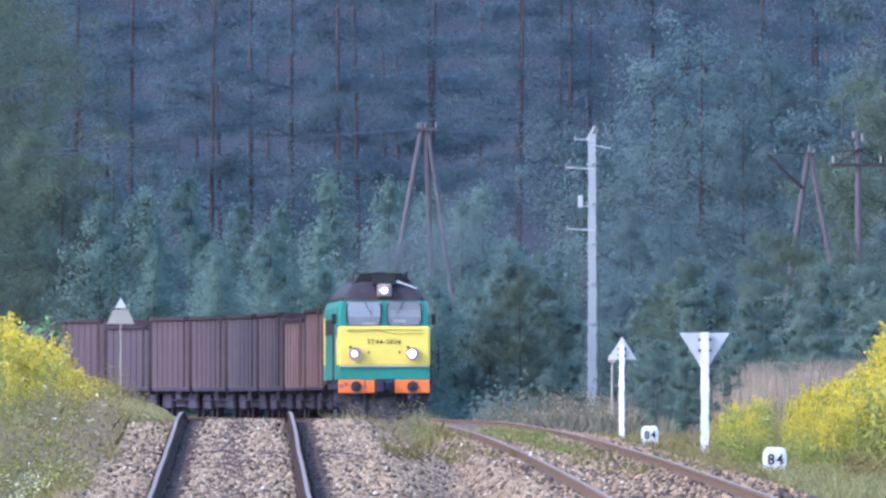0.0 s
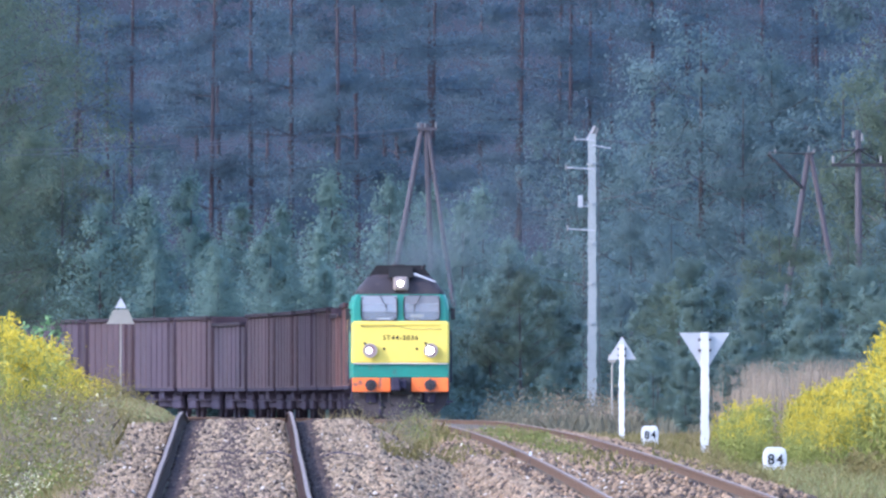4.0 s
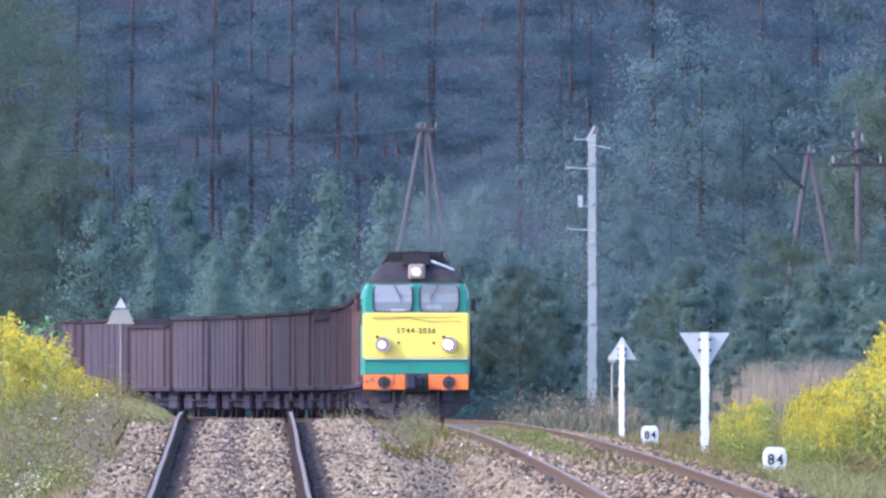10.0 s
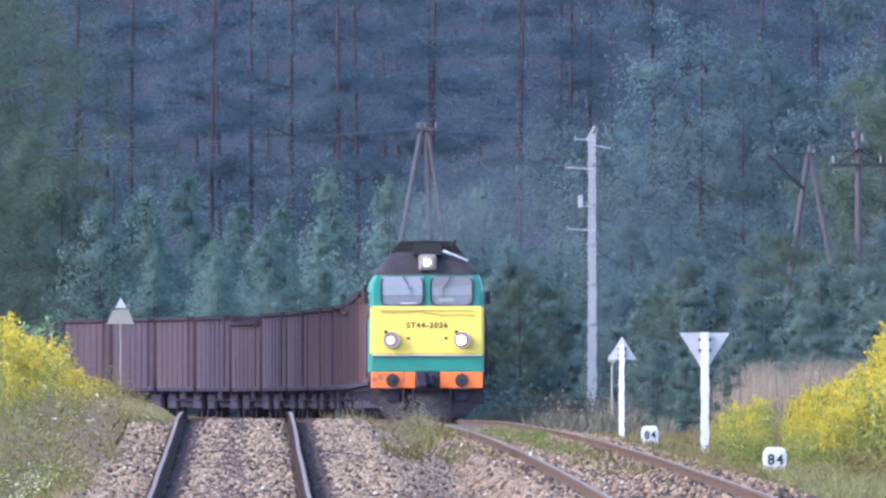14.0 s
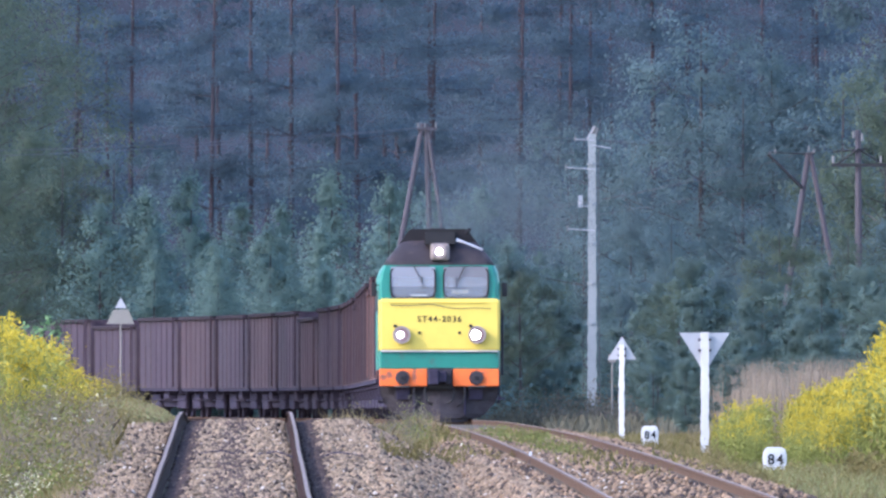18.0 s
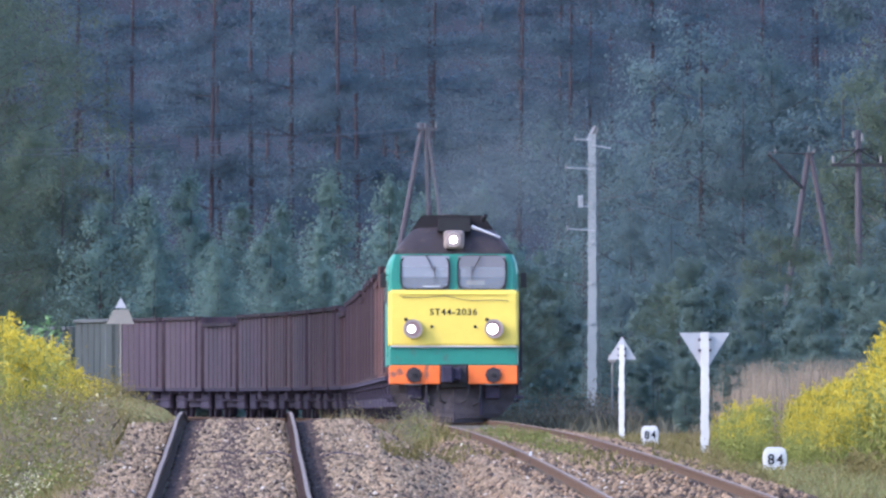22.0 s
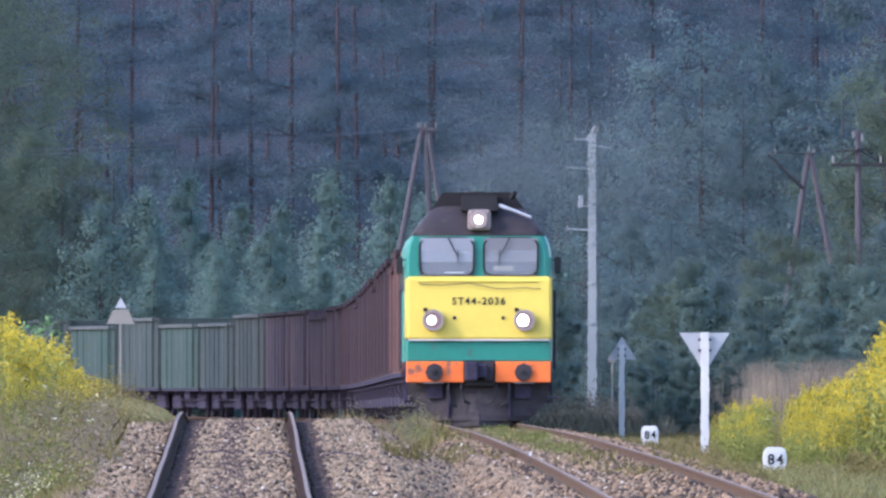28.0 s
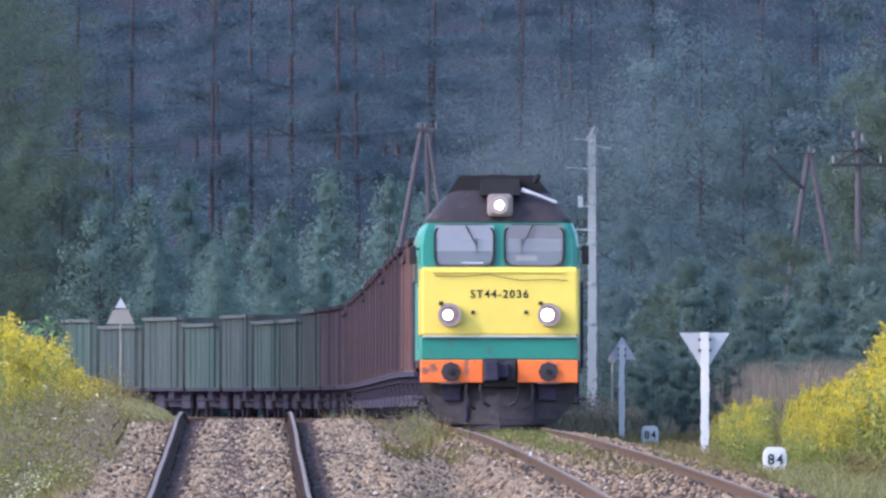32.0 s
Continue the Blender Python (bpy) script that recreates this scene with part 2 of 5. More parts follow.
LEFT_Z = ([0, 120, 203, 250, 285, 300, 330, 400, 500, 600, 1300], [-1.6, -1.58, -1.39, -1.10, -0.87, -0.835, -1.12, -1.85, -2.1, -2.25, -2.7])


def smooth_z(table, d):
    """The table's height, eased over some forty metres."""
    xs, zs = table
    return EYE + sum(np.interp(d + o, xs, zs) * w for o, w in ((-16, 0.15), (-8, 0.2), (0, 0.3), (8, 0.2), (16, 0.15)))


def train_x(d):
    """Where the broad-gauge line runs, for distances up to the foot of the curve's far end."""
    if d < 397:
        e = 397 - d
        return 1.04 + 0.00888 * e - 8.9e-6 * e * e
    u = (d - 506.67) / 200
    bend = sum(c * max(0.0, (d - k) / 100) ** 2 for c, k in ((0.071, 575.8), (0.36, 633.3), (3.414, 666.7), (0.295, 690.9), (1.546, 730.8)))
    return 0.064 - 1.793 * u - 0.029 * u * u - bend


def plan_line():
    pts = [(train_x(d), float(d)) for d in range(-80, 761, 4)]
    (x0, y0), (x1, y1) = pts[-2], pts[-1]
    h = math.atan2(x1 - x0, y1 - y0)
    x, y = x1, y1
    for _ in range(130):
        h -= 4 / 950
        x, y = x + 4 * math.sin(h), y + 4 * math.cos(h)
        pts.append((x, y))
    return np.array(pts)


LINE = plan_line()
LINE_Z = np.array([smooth_z(TRACK_Z, y) for _, y in LINE])
ARC = np.concatenate(([0], np.cumsum(np.hypot(*np.diff(LINE, axis=0).T))))


def on_line(a, side=0.0):
    """The point of the line at arc length a, rail-top height."""
    p = Vector((np.interp(a, ARC, LINE[:, 0]), np.interp(a, ARC, LINE[:, 1]), np.interp(a, ARC, LINE_Z)))
    if side:
        q = Vector((np.interp(a + 1, ARC, LINE[:, 0]), np.interp(a + 1, ARC, LINE[:, 1]), 0))
        d = (q - Vector((p.x, p.y, 0))).normalized()
        p = p + Vector((d.y, -d.x, 0)) * side
    return p


def left_x(d):
    k = min(1.0, max(0.0, (d - 320) / 80))
    return (1 - k) * (-2.02 - 0.009 * (d - 203)) + k * (np.interp(d, LINE[:, 1], LINE[:, 0]) - 4.75)


def left_z(d):
    xs, zs = LEFT_Z
    return EYE + sum(np.interp(d + o, xs, zs) for o in (-6, 0, 6)) / 3


def line_x(d):
    return np.interp(d, LINE[:, 1], LINE[:, 0])


def smoothstep(a, b, v):
    v = min(1.0, max(0.0, (v - a) / (b - a)))
    return v * v * (3 - 2 * v)


def ground_z(x, d):
    lx, rx, lz, rz = left_x(d), line_x(d), left_z(d), smooth_z(TRACK_Z, d)
    bed_l = lz - 0.135 - max(0.0, abs(x - lx) - 1.7) * 0.5
    bed_r = rz - 0.11 - max(0.0, abs(x - rx) - 1.45) * 0.5
    for side in (-0.752, 0.752):
        bed_l -= 0.07 * max(0.0, 1 - abs(x - lx - side - 0.08) / 0.32)
    near = 1 - smoothstep(360, 470, d)
    if x < lx:
        bank = smoothstep(0, 3.5, lx - 1.9 - x)
        t = lz - 0.42 + near * (0.25 + 0.45 * bank) * smoothstep(0, 1.2, lx - 1.7 - x)
    elif x < rx:
        k = smoothstep(lx + 1.6, rx - 1.2, x)
        t = (lz - 0.45) * (1 - k) + (rz - 0.33) * k
    else:
        t = rz - 0.40 + 0.25 * smoothstep(4, 12, x - rx)
    t += 0.05 * noise.noise((x * 0.6, d * 0.12, 0)) + 0.02 * noise.noise((x * 2.0, d * 0.5, 3))
    return max(bed_l, bed_r, t)


def build_ground():
    ds = np.concatenate((np.arange(-60, 180, 20), np.arange(180, 460, 1.6), np.arange(460, 1000, 7), [1050, 1150, 1300, 1700, 2500, 4500]))
    xs = np.concatenate((-np.geomspace(400, 9.5, 14), np.arange(-9, 9.01, 0.15), np.geomspace(9.5, 400, 14)))
    verts, faces, idx = [], [], []
    for d in ds:
        for x in xs:
            verts.append((x, d, ground_z(x, d)))
    w = len(xs)
    for i in range(len(ds) - 1):
        d = (ds[i] + ds[i + 1]) / 2
        lx, rx = left_x(d), line_x(d)
        for j in range(w - 1):
            x = (xs[j] + xs[j + 1]) / 2
            faces.append((i * w + j, i * w + j + 1, (i + 1) * w + j + 1, (i + 1) * w + j))
            idx.append(1 if (-1.7 < x - lx < 3.0 or abs(x - rx) < 2.3) and d < 1000 else 0)
    ob = new("ground", raw_mesh("ground", verts, faces, (M_SOIL, M_GRAVEL), idx))
    tagged(ob, "dry grassy soil with two strips of pale railway ballast", "ground", kind="structure")


build_ground()


# ---- rails ----
RAIL = [(-0.065, -0.17), (0.065, -0.17), (0.065, -0.155), (0.012, -0.13), (0.012, -0.045), (0.035, -0.035), (0.035, -0.010), (0.020, 0.0),
        (-0.020, 0.0), (-0.035, -0.010), (-0.035, -0.035), (-0.012, -0.045), (-0.012, -0.13), (-0.065, -0.155)]


def rail_mesh(points, side, head):
    verts, faces, idx = [], [], []
    n = len(RAIL)
    for k, (x, y, z) in enumerate(points):
        a, b = points[max(0, k - 1)], points[min(len(points) - 1, k + 1)]
        dx, dy = b[0] - a[0], b[1] - a[1]
        ln = math.hypot(dx, dy)
        nx, ny = dy / ln, -dx / ln
        wob = 0.010 * noise.noise((y * 0.07, side, 1.0))
        for u, v in RAIL:
            verts.append((x + nx * (side + u + wob), y + ny * (side + u + wob), z + v))
    for k in range(len(points) - 1):
        for i in range(n):
            j = (i + 1) % n
            faces.append((k * n + i, k * n + j, (k + 1) * n + j, (k + 1) * n + i))
            idx.append(1 if i == 7 else 0)
    return raw_mesh("rail", verts, faces, (M_RAIL if head is M_RAILHEAD else M_RAILRUST, head), idx)


def build_track(name, points, half, head, label):
    track = tagged(new(name), label, "railway track", kind="structure")
    for side in (-half, half):
        ob = new("rail", rail_mesh(points, side, head))
        ob.parent = track


left_pts = [(left_x(d), d, left_z(d)) for d in np.concatenate((np.arange(-40, 180, 10), np.arange(180, 340, 3), np.arange(340, 900, 8)))]
build_track("left_track", left_pts, 0.752, M_RAILHEAD, "track with worn bright-topped steel rails in pale ballast")
right_pts = [tuple(on_line(a)) for a in np.arange(0, 1220, 4)]
build_track("right_track", right_pts, 0.795, M_RAILDULL, "broad-gauge track with rusty brown rails among weeds")


# ---- locomotive ----
PROFILE = [(1.475, 1.25), (1.475, 1.7), (1.475, 2.4), (1.475, 3.0), (1.475, 3.35), (1.44, 3.58), (1.36, 3.78)]
ROOF_PROFILE = [(1.36, 3.78), (1.22, 3.98), (1.06, 4.18), (0.90, 4.37), (0.5, 4.47), (0.0, 4.5)]


def ring(profile, y, narrow, cap, lean=0.0):
    out = [(-x * narrow, y + lean * max(0, z - 2.94), min(z, cap)) for x, z in profile]
    return out + [(x * narrow, yy, z) for (x, yy, z) in [(-p[0], p[1], p[2]) for p in out[::-1]] if x > 1e-6]


def rounded_rect(x0, x1, z0, z1, r, steps=4):
    pts = []
    for cx, cz, a0 in ((x1 - r, z0 + r, -90), (x1 - r, z1 - r, 0), (x0 + r, z1 - r, 90), (x0 + r, z0 + r, 180)):
        for k in range(steps + 1):
            a = radians(a0 + 90 * k / steps)
            pts.append((cx + r * math.cos(a), cz + r * math.sin(a)))
    return pts


def frame_ring(bm, x0, x1, z0, z1, width, r, y0, y1, lean=0.0):
    """A rounded frame, from y0 (front) to y1, leaning back with height."""
    o, i = rounded_rect(x0 - width, x1 + width, z0 - width, z1 + width, r + width), rounded_rect(x0, x1, z0, z1, r)
    put = lambda p, y: bm.verts.new((p[0], y + lean * (p[1] - 2.94), p[1]))
    of, if_, ob, ib = [put(p, y0) for p in o], [put(p, y0) for p in i], [put(p, y1) for p in o], [put(p, y1) for p in i]
    n = len(o)
    for k in range(n):
        j = (k + 1) % n
        bm.faces.new((of[k], of[j], if_[j], if_[k]))
        bm.faces.new((of[j], of[k], ob[k], ob[j]))
        bm.faces.new((if_[k], if_[j], ib[j], ib[k]))
    bmesh.ops.recalc_face_normals(bm, faces=bm.faces)
    return bm


def pane(bm, x0, x1, z0, z1, r, y, lean):
    bm.faces.new([bm.verts.new((x, y + lean * (z - 2.94), z)) for x, z in rounded_rect(x0, x1, z0, z1, r)])
    return bm


def text_part(name, body, size, parent, m, mat):
    cu = bpy.data.curves.new(name, "FONT")
    cu.body, cu.size, cu.align_x, cu.align_y, cu.extrude = body, size, "CENTER", "CENTER", 0.004
    cu.space_character = 1.22
    cu.offset = 0.003
    tmp = bpy.data.objects.new(name, cu)
    scene.collection.objects.link(tmp)
    me = bpy.data.meshes.new_from_object(tmp)
    bpy.data.objects.remove(tmp)
    me.materials.clear()
    me.materials.append(mat)
    ob = new(name, me)
    ob.parent = parent
    ob.matrix_basis = m
    return ob


def wheelset(bm, y, half=0.76, r=0.475):
    for s in (-1, 1):
        rod(bm, (s * (half - 0.06), y, r), (s * (half + 0.07), y, r), r, r, 18)
    rod(bm, (-half, y, r), (half, y, r), 0.08, 0.08, 8)
    return bm


LEAN = 0.10


def build_locomotive():
    loco = tagged(new("locomotive"), "yellow, green and orange diesel locomotive, sooty black roof, lamps lit", "locomotive")
    fronts = [(0.62, 0.955), (0.70, 0.985), (0.85, 1.0), (2.4, 1.0), (8.5, 1.0), (14.6, 1.0), (16.15, 1.0), (16.3, 0.985), (16.38, 0.955)]
    part("body", loft(B(), [ring(PROFILE, y, w, 9, LEAN if y < 1 else 0) for y, w in fronts]), M_GREEN, loco, "green painted steel body")
    caps = [(0.66, 0.955, 3.80), (0.74, 0.97, 3.93), (0.92, 0.985, 4.12), (1.25, 1.0, 4.32), (1.8, 1.0, 4.5), (8, 1.0, 4.5), (15.2, 1.0, 4.5), (15.75, 1.0, 4.32), (16.2, 0.98, 4.0), (16.36, 0.955, 3.8)]
    part("roof", loft(B(), [ring(ROOF_PROFILE, y + (LEAN * 0.84 if y < 1 else 0), w * 1.004, c) for y, w, c in caps]), M_ROOF, loco, "sooty black rounded roof", True)
    # roof hatches and exhaust
    for x0, x1, y0, y1, z1 in ((-0.7, 0.7, 5.2, 9.0, 4.64), (-0.75, 0.75, 10.2, 13.6, 4.62)):
        part("roof_hatch", box(B(), x0, x1, y0, y1, 4.25, z1, 0.05), M_ROOF, loco)
    part("roof_hood", prism(B(), [(-0.97, 4.30), (-0.74, 4.64), (-0.68, 4.67), (0.64, 4.67), (0.72, 4.62), (0.95, 4.30)], 1.5, 3.4), M_SOOT, loco, "sooty raised roof hood")
    part("hood_cowl", prism(B(), [(-0.36, 4.30), (-0.33, 4.60), (0.37, 4.60), (0.40, 4.30)], 0.95, 1.6), M_BLACK, loco, "black cowl above the roof lamp")
    part("horn_pipe", rod(B(), (0.66, 1.1, 4.55), (0.74, 1.0, 4.66), 0.05, 0.05, 8), M_SOOT, loco)
    part("exhaust_stack", rod(B(), (0, 7.0, 4.6), (0, 7.0, 4.74), 0.24, 0.2, 14), M_ROOF, loco)
    bm = rod(B(), (0.42, 1.02, 4.40), (0.62, 0.95, 4.33), 0.045, 0.035)
    rod(bm, (0.62, 0.95, 4.33), (1.06, 0.86, 4.16), 0.035, 0.03)
    part("horn", bm, M_SIGNBACK, loco, "pale metal air horn")
    # nose: yellow panel, white seam, bands
    part("nose_panel", box(B(), -1.455, 1.455, 0.50, 0.86, 1.70, 2.94, 0.05), M_YELLOW, loco, "yellow nose panel")
    part("nose_trim", box(B(), -1.43, 1.43, 0.475, 0.62, 1.665, 1.70, 0.012), M_WHITE, loco, "chipped pale seam strip")
    part("cornice", box(B(), -1.42, 1.42, 0.53, 0.66, 2.925, 2.965, 0.012), M_YELLOW, loco)
    for s in (-1, 1):
        part("cab_side_band", box(B(), *sorted((s * 1.462, s * 1.482)), 0.62, 1.40, 1.70, 2.94), M_YELLOW, loco, "yellow stripe on the cab side")
        part("cab_side_band", box(B(), *sorted((s * 1.462, s * 1.482)), 1.40, 2.35, 1.74, 2.60), M_YELLOW, loco, "yellow stripe on the cab side")
        part("cab_side_band", box(B(), *sorted((s * 1.462, s * 1.482)), 14.4, 16.1, 1.74, 3.30), M_YELLOW, loco, "yellow stripe on the cab side")
        door = part("cab_door", box(B(), *sorted((s * 1.465, s * 1.492)), 2.5, 3.15, 1.45, 3.2, 0.01), M_GREEN, loco, "green cab door")
        part("door_window", box(B(), *sorted((s * 1.488, s * 1.497)), 2.62, 3.03, 2.6, 3.1), M_GLASS, door)
        part("side_window", box(B(), *sorted((s * 1.470, s * 1.486)), 1.45, 2.25, 2.65, 3.25), M_GLASS, loco)
        for y in (2.42, 3.22):
            part("grab_rail", rod(B(), (s * 1.56, y, 1.1), (s * 1.56, y, 2.7), 0.018), M_UNDER, loco)
        for k in range(7):
            part("grille", box(B(), *sorted((s * 1.468, s * 1.495)), 4.4 + k * 1.4, 5.5 + k * 1.4, 2.7, 3.2, 0.01), M_BLACK, loco)
        mirror = part("mirror", box(B(), *sorted((s * 1.53, s * 1.66)), 0.95, 1.02, 3.02, 3.36, 0.015), M_BLACK, loco)
        part("bracket", rod(B(), (s * 1.44, 1.0, 3.3), (s * 1.6, 0.98, 3.3), 0.014), M_BLACK, mirror)
        # windscreen
        x0, x1 = sorted((s * 0.12, s * 1.17))
        win = part("windscreen", pane(B(), x0, x1, 3.0, 3.72, 0.16, 0.575, LEAN), M_GLASS, loco, "pale reflecting windscreen")
        part("rubber_seal", frame_ring(B(), x0, x1, 3.0, 3.72, 0.04, 0.16, 0.555, 0.66, LEAN), M_RUBBER, win)
        part("sun_blind", box(B(), x0 - 0.02, x1 + 0.02, 0.60, 0.612, 3.26, 3.74, 0, Matrix.Translation((0, 0.03, 0))), M_BLIND if s < 0 else M_BLINDDIM, win, "pale blind with the pane's reflection put into its tone")
        part("dashboard", box(B(), x0 - 0.02, x1 + 0.02, 0.622, 0.632, 2.98, 3.26), M_CABIN, win)
        part("paper", box(B(), s * 0.5 - 0.2, s * 0.5 + 0.2, 0.608, 0.612, 3.03 if s < 0 else 3.08, 3.06 if s < 0 else 3.18), M_WHITE if s < 0 else M_CREAM, win)
        bm = rod(B(), (s * 0.62, 0.60, 3.74), (s * 0.42, 0.585, 3.36), 0.012, 0.010, 6)
        rod(bm, (s * 0.42, 0.583, 3.5), (s * 0.42, 0.575, 3.2), 0.012, 0.012, 6)
        part("wiper", bm, M_BLACK, win)
        # headlights
        lamp = part("headlight", rod(B(), (s * 0.92, 0.70, 2.08), (s * 0.92, 0.30, 2.08), 0.225, 0.215, 24), M_CHROME, loco, "round headlight housing")
        part("rim", frame_ring(B(), s * 0.92 - 0.175, s * 0.92 + 0.175, 1.905, 2.255, 0.035, 0.174, 0.285, 0.32), M_CHROME, lamp)
        part("reflector", rod(B(), (s * 0.92, 0.31, 2.08), (s * 0.92, 0.292, 2.08), 0.165, 0.16, 24), M_REFLECT, lamp, "dull pinkish reflector")
        part("lens", rod(B(), (s * 0.92 - 0.035, 0.30, 2.08), (s * 0.92 - 0.035, 0.277, 2.08), 0.118 if s > 0 else 0.09, 0.10, 24), M_HEAD if s > 0 else M_HEADDIM, lamp, "glowing white lens")
        part("lamp_bracket", box(B(), s * 0.92 - 0.20, s * 0.92 - 0.12, 0.36, 0.5, 2.26, 2.33, 0.01), M_BLACK, lamp)
        part("marker_hole", rod(B(), (s * 0.49, 0.51, 2.13), (s * 0.49, 0.47, 2.13), 0.04, 0.035, 10), M_BLACK, loco)
        # buffer beam
        xa, xb = (-1.46, -0.30) if s < 0 else (0.33, 1.45)
        beam = part("buffer_beam", box(B(), xa, xb, 0.40, 0.72, 0.83, 1.25, 0.02), M_ORANGE, loco, "orange buffer beam, scuffed")
        part("buffer_socket", rod(B(), (s * 0.90, 0.45, 1.035), (s * 0.90, 0.33, 1.035), 0.19, 0.175, 8), M_PLOUGH, beam)
        part("socket_boss", rod(B(), (s * 0.90, 0.34, 1.035), (s * 0.90, 0.30, 1.035), 0.06, 0.05, 12), M_BLACK, beam)
        part("step", box(B(), *sorted((s * 1.30, s * 1.50)), 0.9, 1.3, 0.42, 0.47), M_UNDER, loco)
        for y in (0.95, 1.28):
            part("step_bar", rod(B(), (s * 1.46, y, 0.45), (s * 1.46, y, 1.3), 0.018), M_UNDER, loco)
        for x, low in ((0.34, 0.40), (0.60, 0.34)):
            bm = rod(B(), (s * x, 0.46, 0.84), (s * (x + 0.02), 0.30, 0.66), 0.024)
            rod(bm, (s * (x + 0.02), 0.30, 0.66), (s * (x - 0.04), 0.27, low + 0.06), 0.024)
            rod(bm, (s * (x - 0.04), 0.27, low + 0.06), (s * (x - 0.16), 0.33, low), 0.026)
            part("brake_hose", bm, M_BLACK, loco)
    bm = B()
    pts = [Vector((-1.22, 0.47, 2.86)), Vector((-1.16, 0.465, 2.80)), Vector((-0.7, 0.46, 2.79)), Vector((-0.2, 0.46, 2.83)), Vector((0.15, 0.46, 2.76)), Vector((0.4, 0.46, 2.72)), Vector((0.9, 0.465, 2.74)), Vector((1.25, 0.47, 2.72))]
    loft(bm, [[p + Vector((0, 0, 0.008)), p + Vector((0, -0.008, 0)), p + Vector((0, 0, -0.008)), p + Vector((0, 0.008, 0))] for p in pts])
    part("hanging_cable", bm, M_WOOD, loco, "thin slack cable across the nose")
    part("top_rail", rod(B(), (-1.2, 0.475, 2.87), (1.2, 0.475, 2.87), 0.014), M_YELLOW, loco)
    part("lower_band", box(B(), -1.455, 1.455, 0.545, 0.86, 1.25, 1.66, 0.03), M_GREEN, loco, "green lower band")
    text_part("number", "ST44-2036", 0.205, loco, pose(0, 0.492, 2.46, 90), M_BLACK)
    # roof lamp
    house = part("roof_lamp", box(B(), -0.22, 0.25, 0.62, 1.4, 3.89, 4.32, 0.08), M_LAMPBOX, loco, "beige roof headlamp housing")
    part("lamp_rim", rod(B(), (0, 0.64, 4.11), (0, 0.585, 4.11), 0.18, 0.17, 22), M_CHROME, house)
    part("lens", rod(B(), (0, 0.60, 4.11), (0, 0.565, 4.11), 0.08, 0.075, 20), M_HEAD, house, "glowing white lens")
    # coupler, plough, underframe
    part("coupler", box(box(B(), -0.17, 0.17, 0.0, 0.9, 0.92, 1.2, 0.04), -0.28, -0.02, -0.12, 0.2, 0.86, 1.24, 0.04), M_UNDER, loco, "heavy black knuckle coupler")
    part("drawbar_box", box(B(), -0.30, 0.33, 0.45, 1.0, 0.75, 1.28, 0.02), M_BLACK, loco)
    # plough: two curved blades meeting at the middle, bolted to a deep dark apron
    blade = []
    for z, w, tip, back in ((0.84, 1.44, 0.62, 0.86), (0.62, 1.43, 0.56, 0.86), (0.40, 1.34, 0.46, 0.84), (0.16, 1.12, 0.36, 0.80), (0.06, 0.98, 0.32, 0.78), (0.05, 0.70, 0.31, 0.78), (-0.05, 0.68, 0.30, 0.76)):
        front = [(-w, back, z), (-w * 0.6, (tip + back) / 2 + 0.02, z), (0, tip, z), (w * 0.6, (tip + back) / 2 + 0.02, z), (w, back, z)]
        blade.append(front + [(x, y + 0.12, zz) for x, y, zz in front[::-1]])
    part("snow_plough", loft(B(), blade), M_PLOUGH, loco, "dusty curved steel snow plough")
    for s in (-1, 1):
        part("plough_rib", box(B(), s * 0.62 - 0.025, s * 0.62 + 0.025, 0.50, 0.72, 0.12, 0.78, 0.01), M_UNDER, loco)
        part("plough_plate", box(B(), *sorted((s * 0.72, s * 1.06)), 0.60, 0.70, 0.50, 0.80, 0.02), M_UNDER, loco)
        part("scuffed_lip", box(B(), *sorted((s * 0.70, s * 1.12)), 0.385, 0.41, 0.805, 0.835), M_CORNER, loco, "scuffed pale lip under the beam")
        part("rail_guard", box(B(), *sorted((s * 0.70, s * 0.86)), 0.78, 0.86, 0.03, 0.5, 0.01), M_UNDER, loco)
        part("corner_step", box(B(), *sorted((s * 1.38, s * 1.60)), 0.72, 1.0, 0.50, 0.56, 0.01), M_UNDER, loco)
        part("coupler_plate", box(B(), *sorted((s * 0.10, s * 0.30)), 0.36, 0.44, 0.86, 1.24, 0.015), M_PLOUGH, loco)
    part("underframe", box(B(), -1.35, 1.35, 0.9, 16.2, 0.95, 1.27, 0.02), M_UNDER, loco)
    part("fuel_tank", box(B(), -1.2, 1.2, 6.8, 10.4, 0.3, 1.0, 0.15), M_UNDER, loco)
    for yb in (4.3, 12.6):
        bogie = part("bogie", box(B(), -1.1, 1.1, yb - 0.9, yb + 0.9, 0.55, 0.9, 0.04), M_UNDER, loco)
        for s in (-1, 1):
            part("side_frame", box(B(), *sorted((s * 0.95, s * 1.2)), yb - 2.3, yb + 2.3, 0.4, 0.95, 0.04), M_UNDER, bogie)
        for dy in (-2.0, 0, 2.0):
            part("wheelset", wheelset(B(), yb + dy, 0.76, 0.525), M_UNDER, bogie)
    return loco


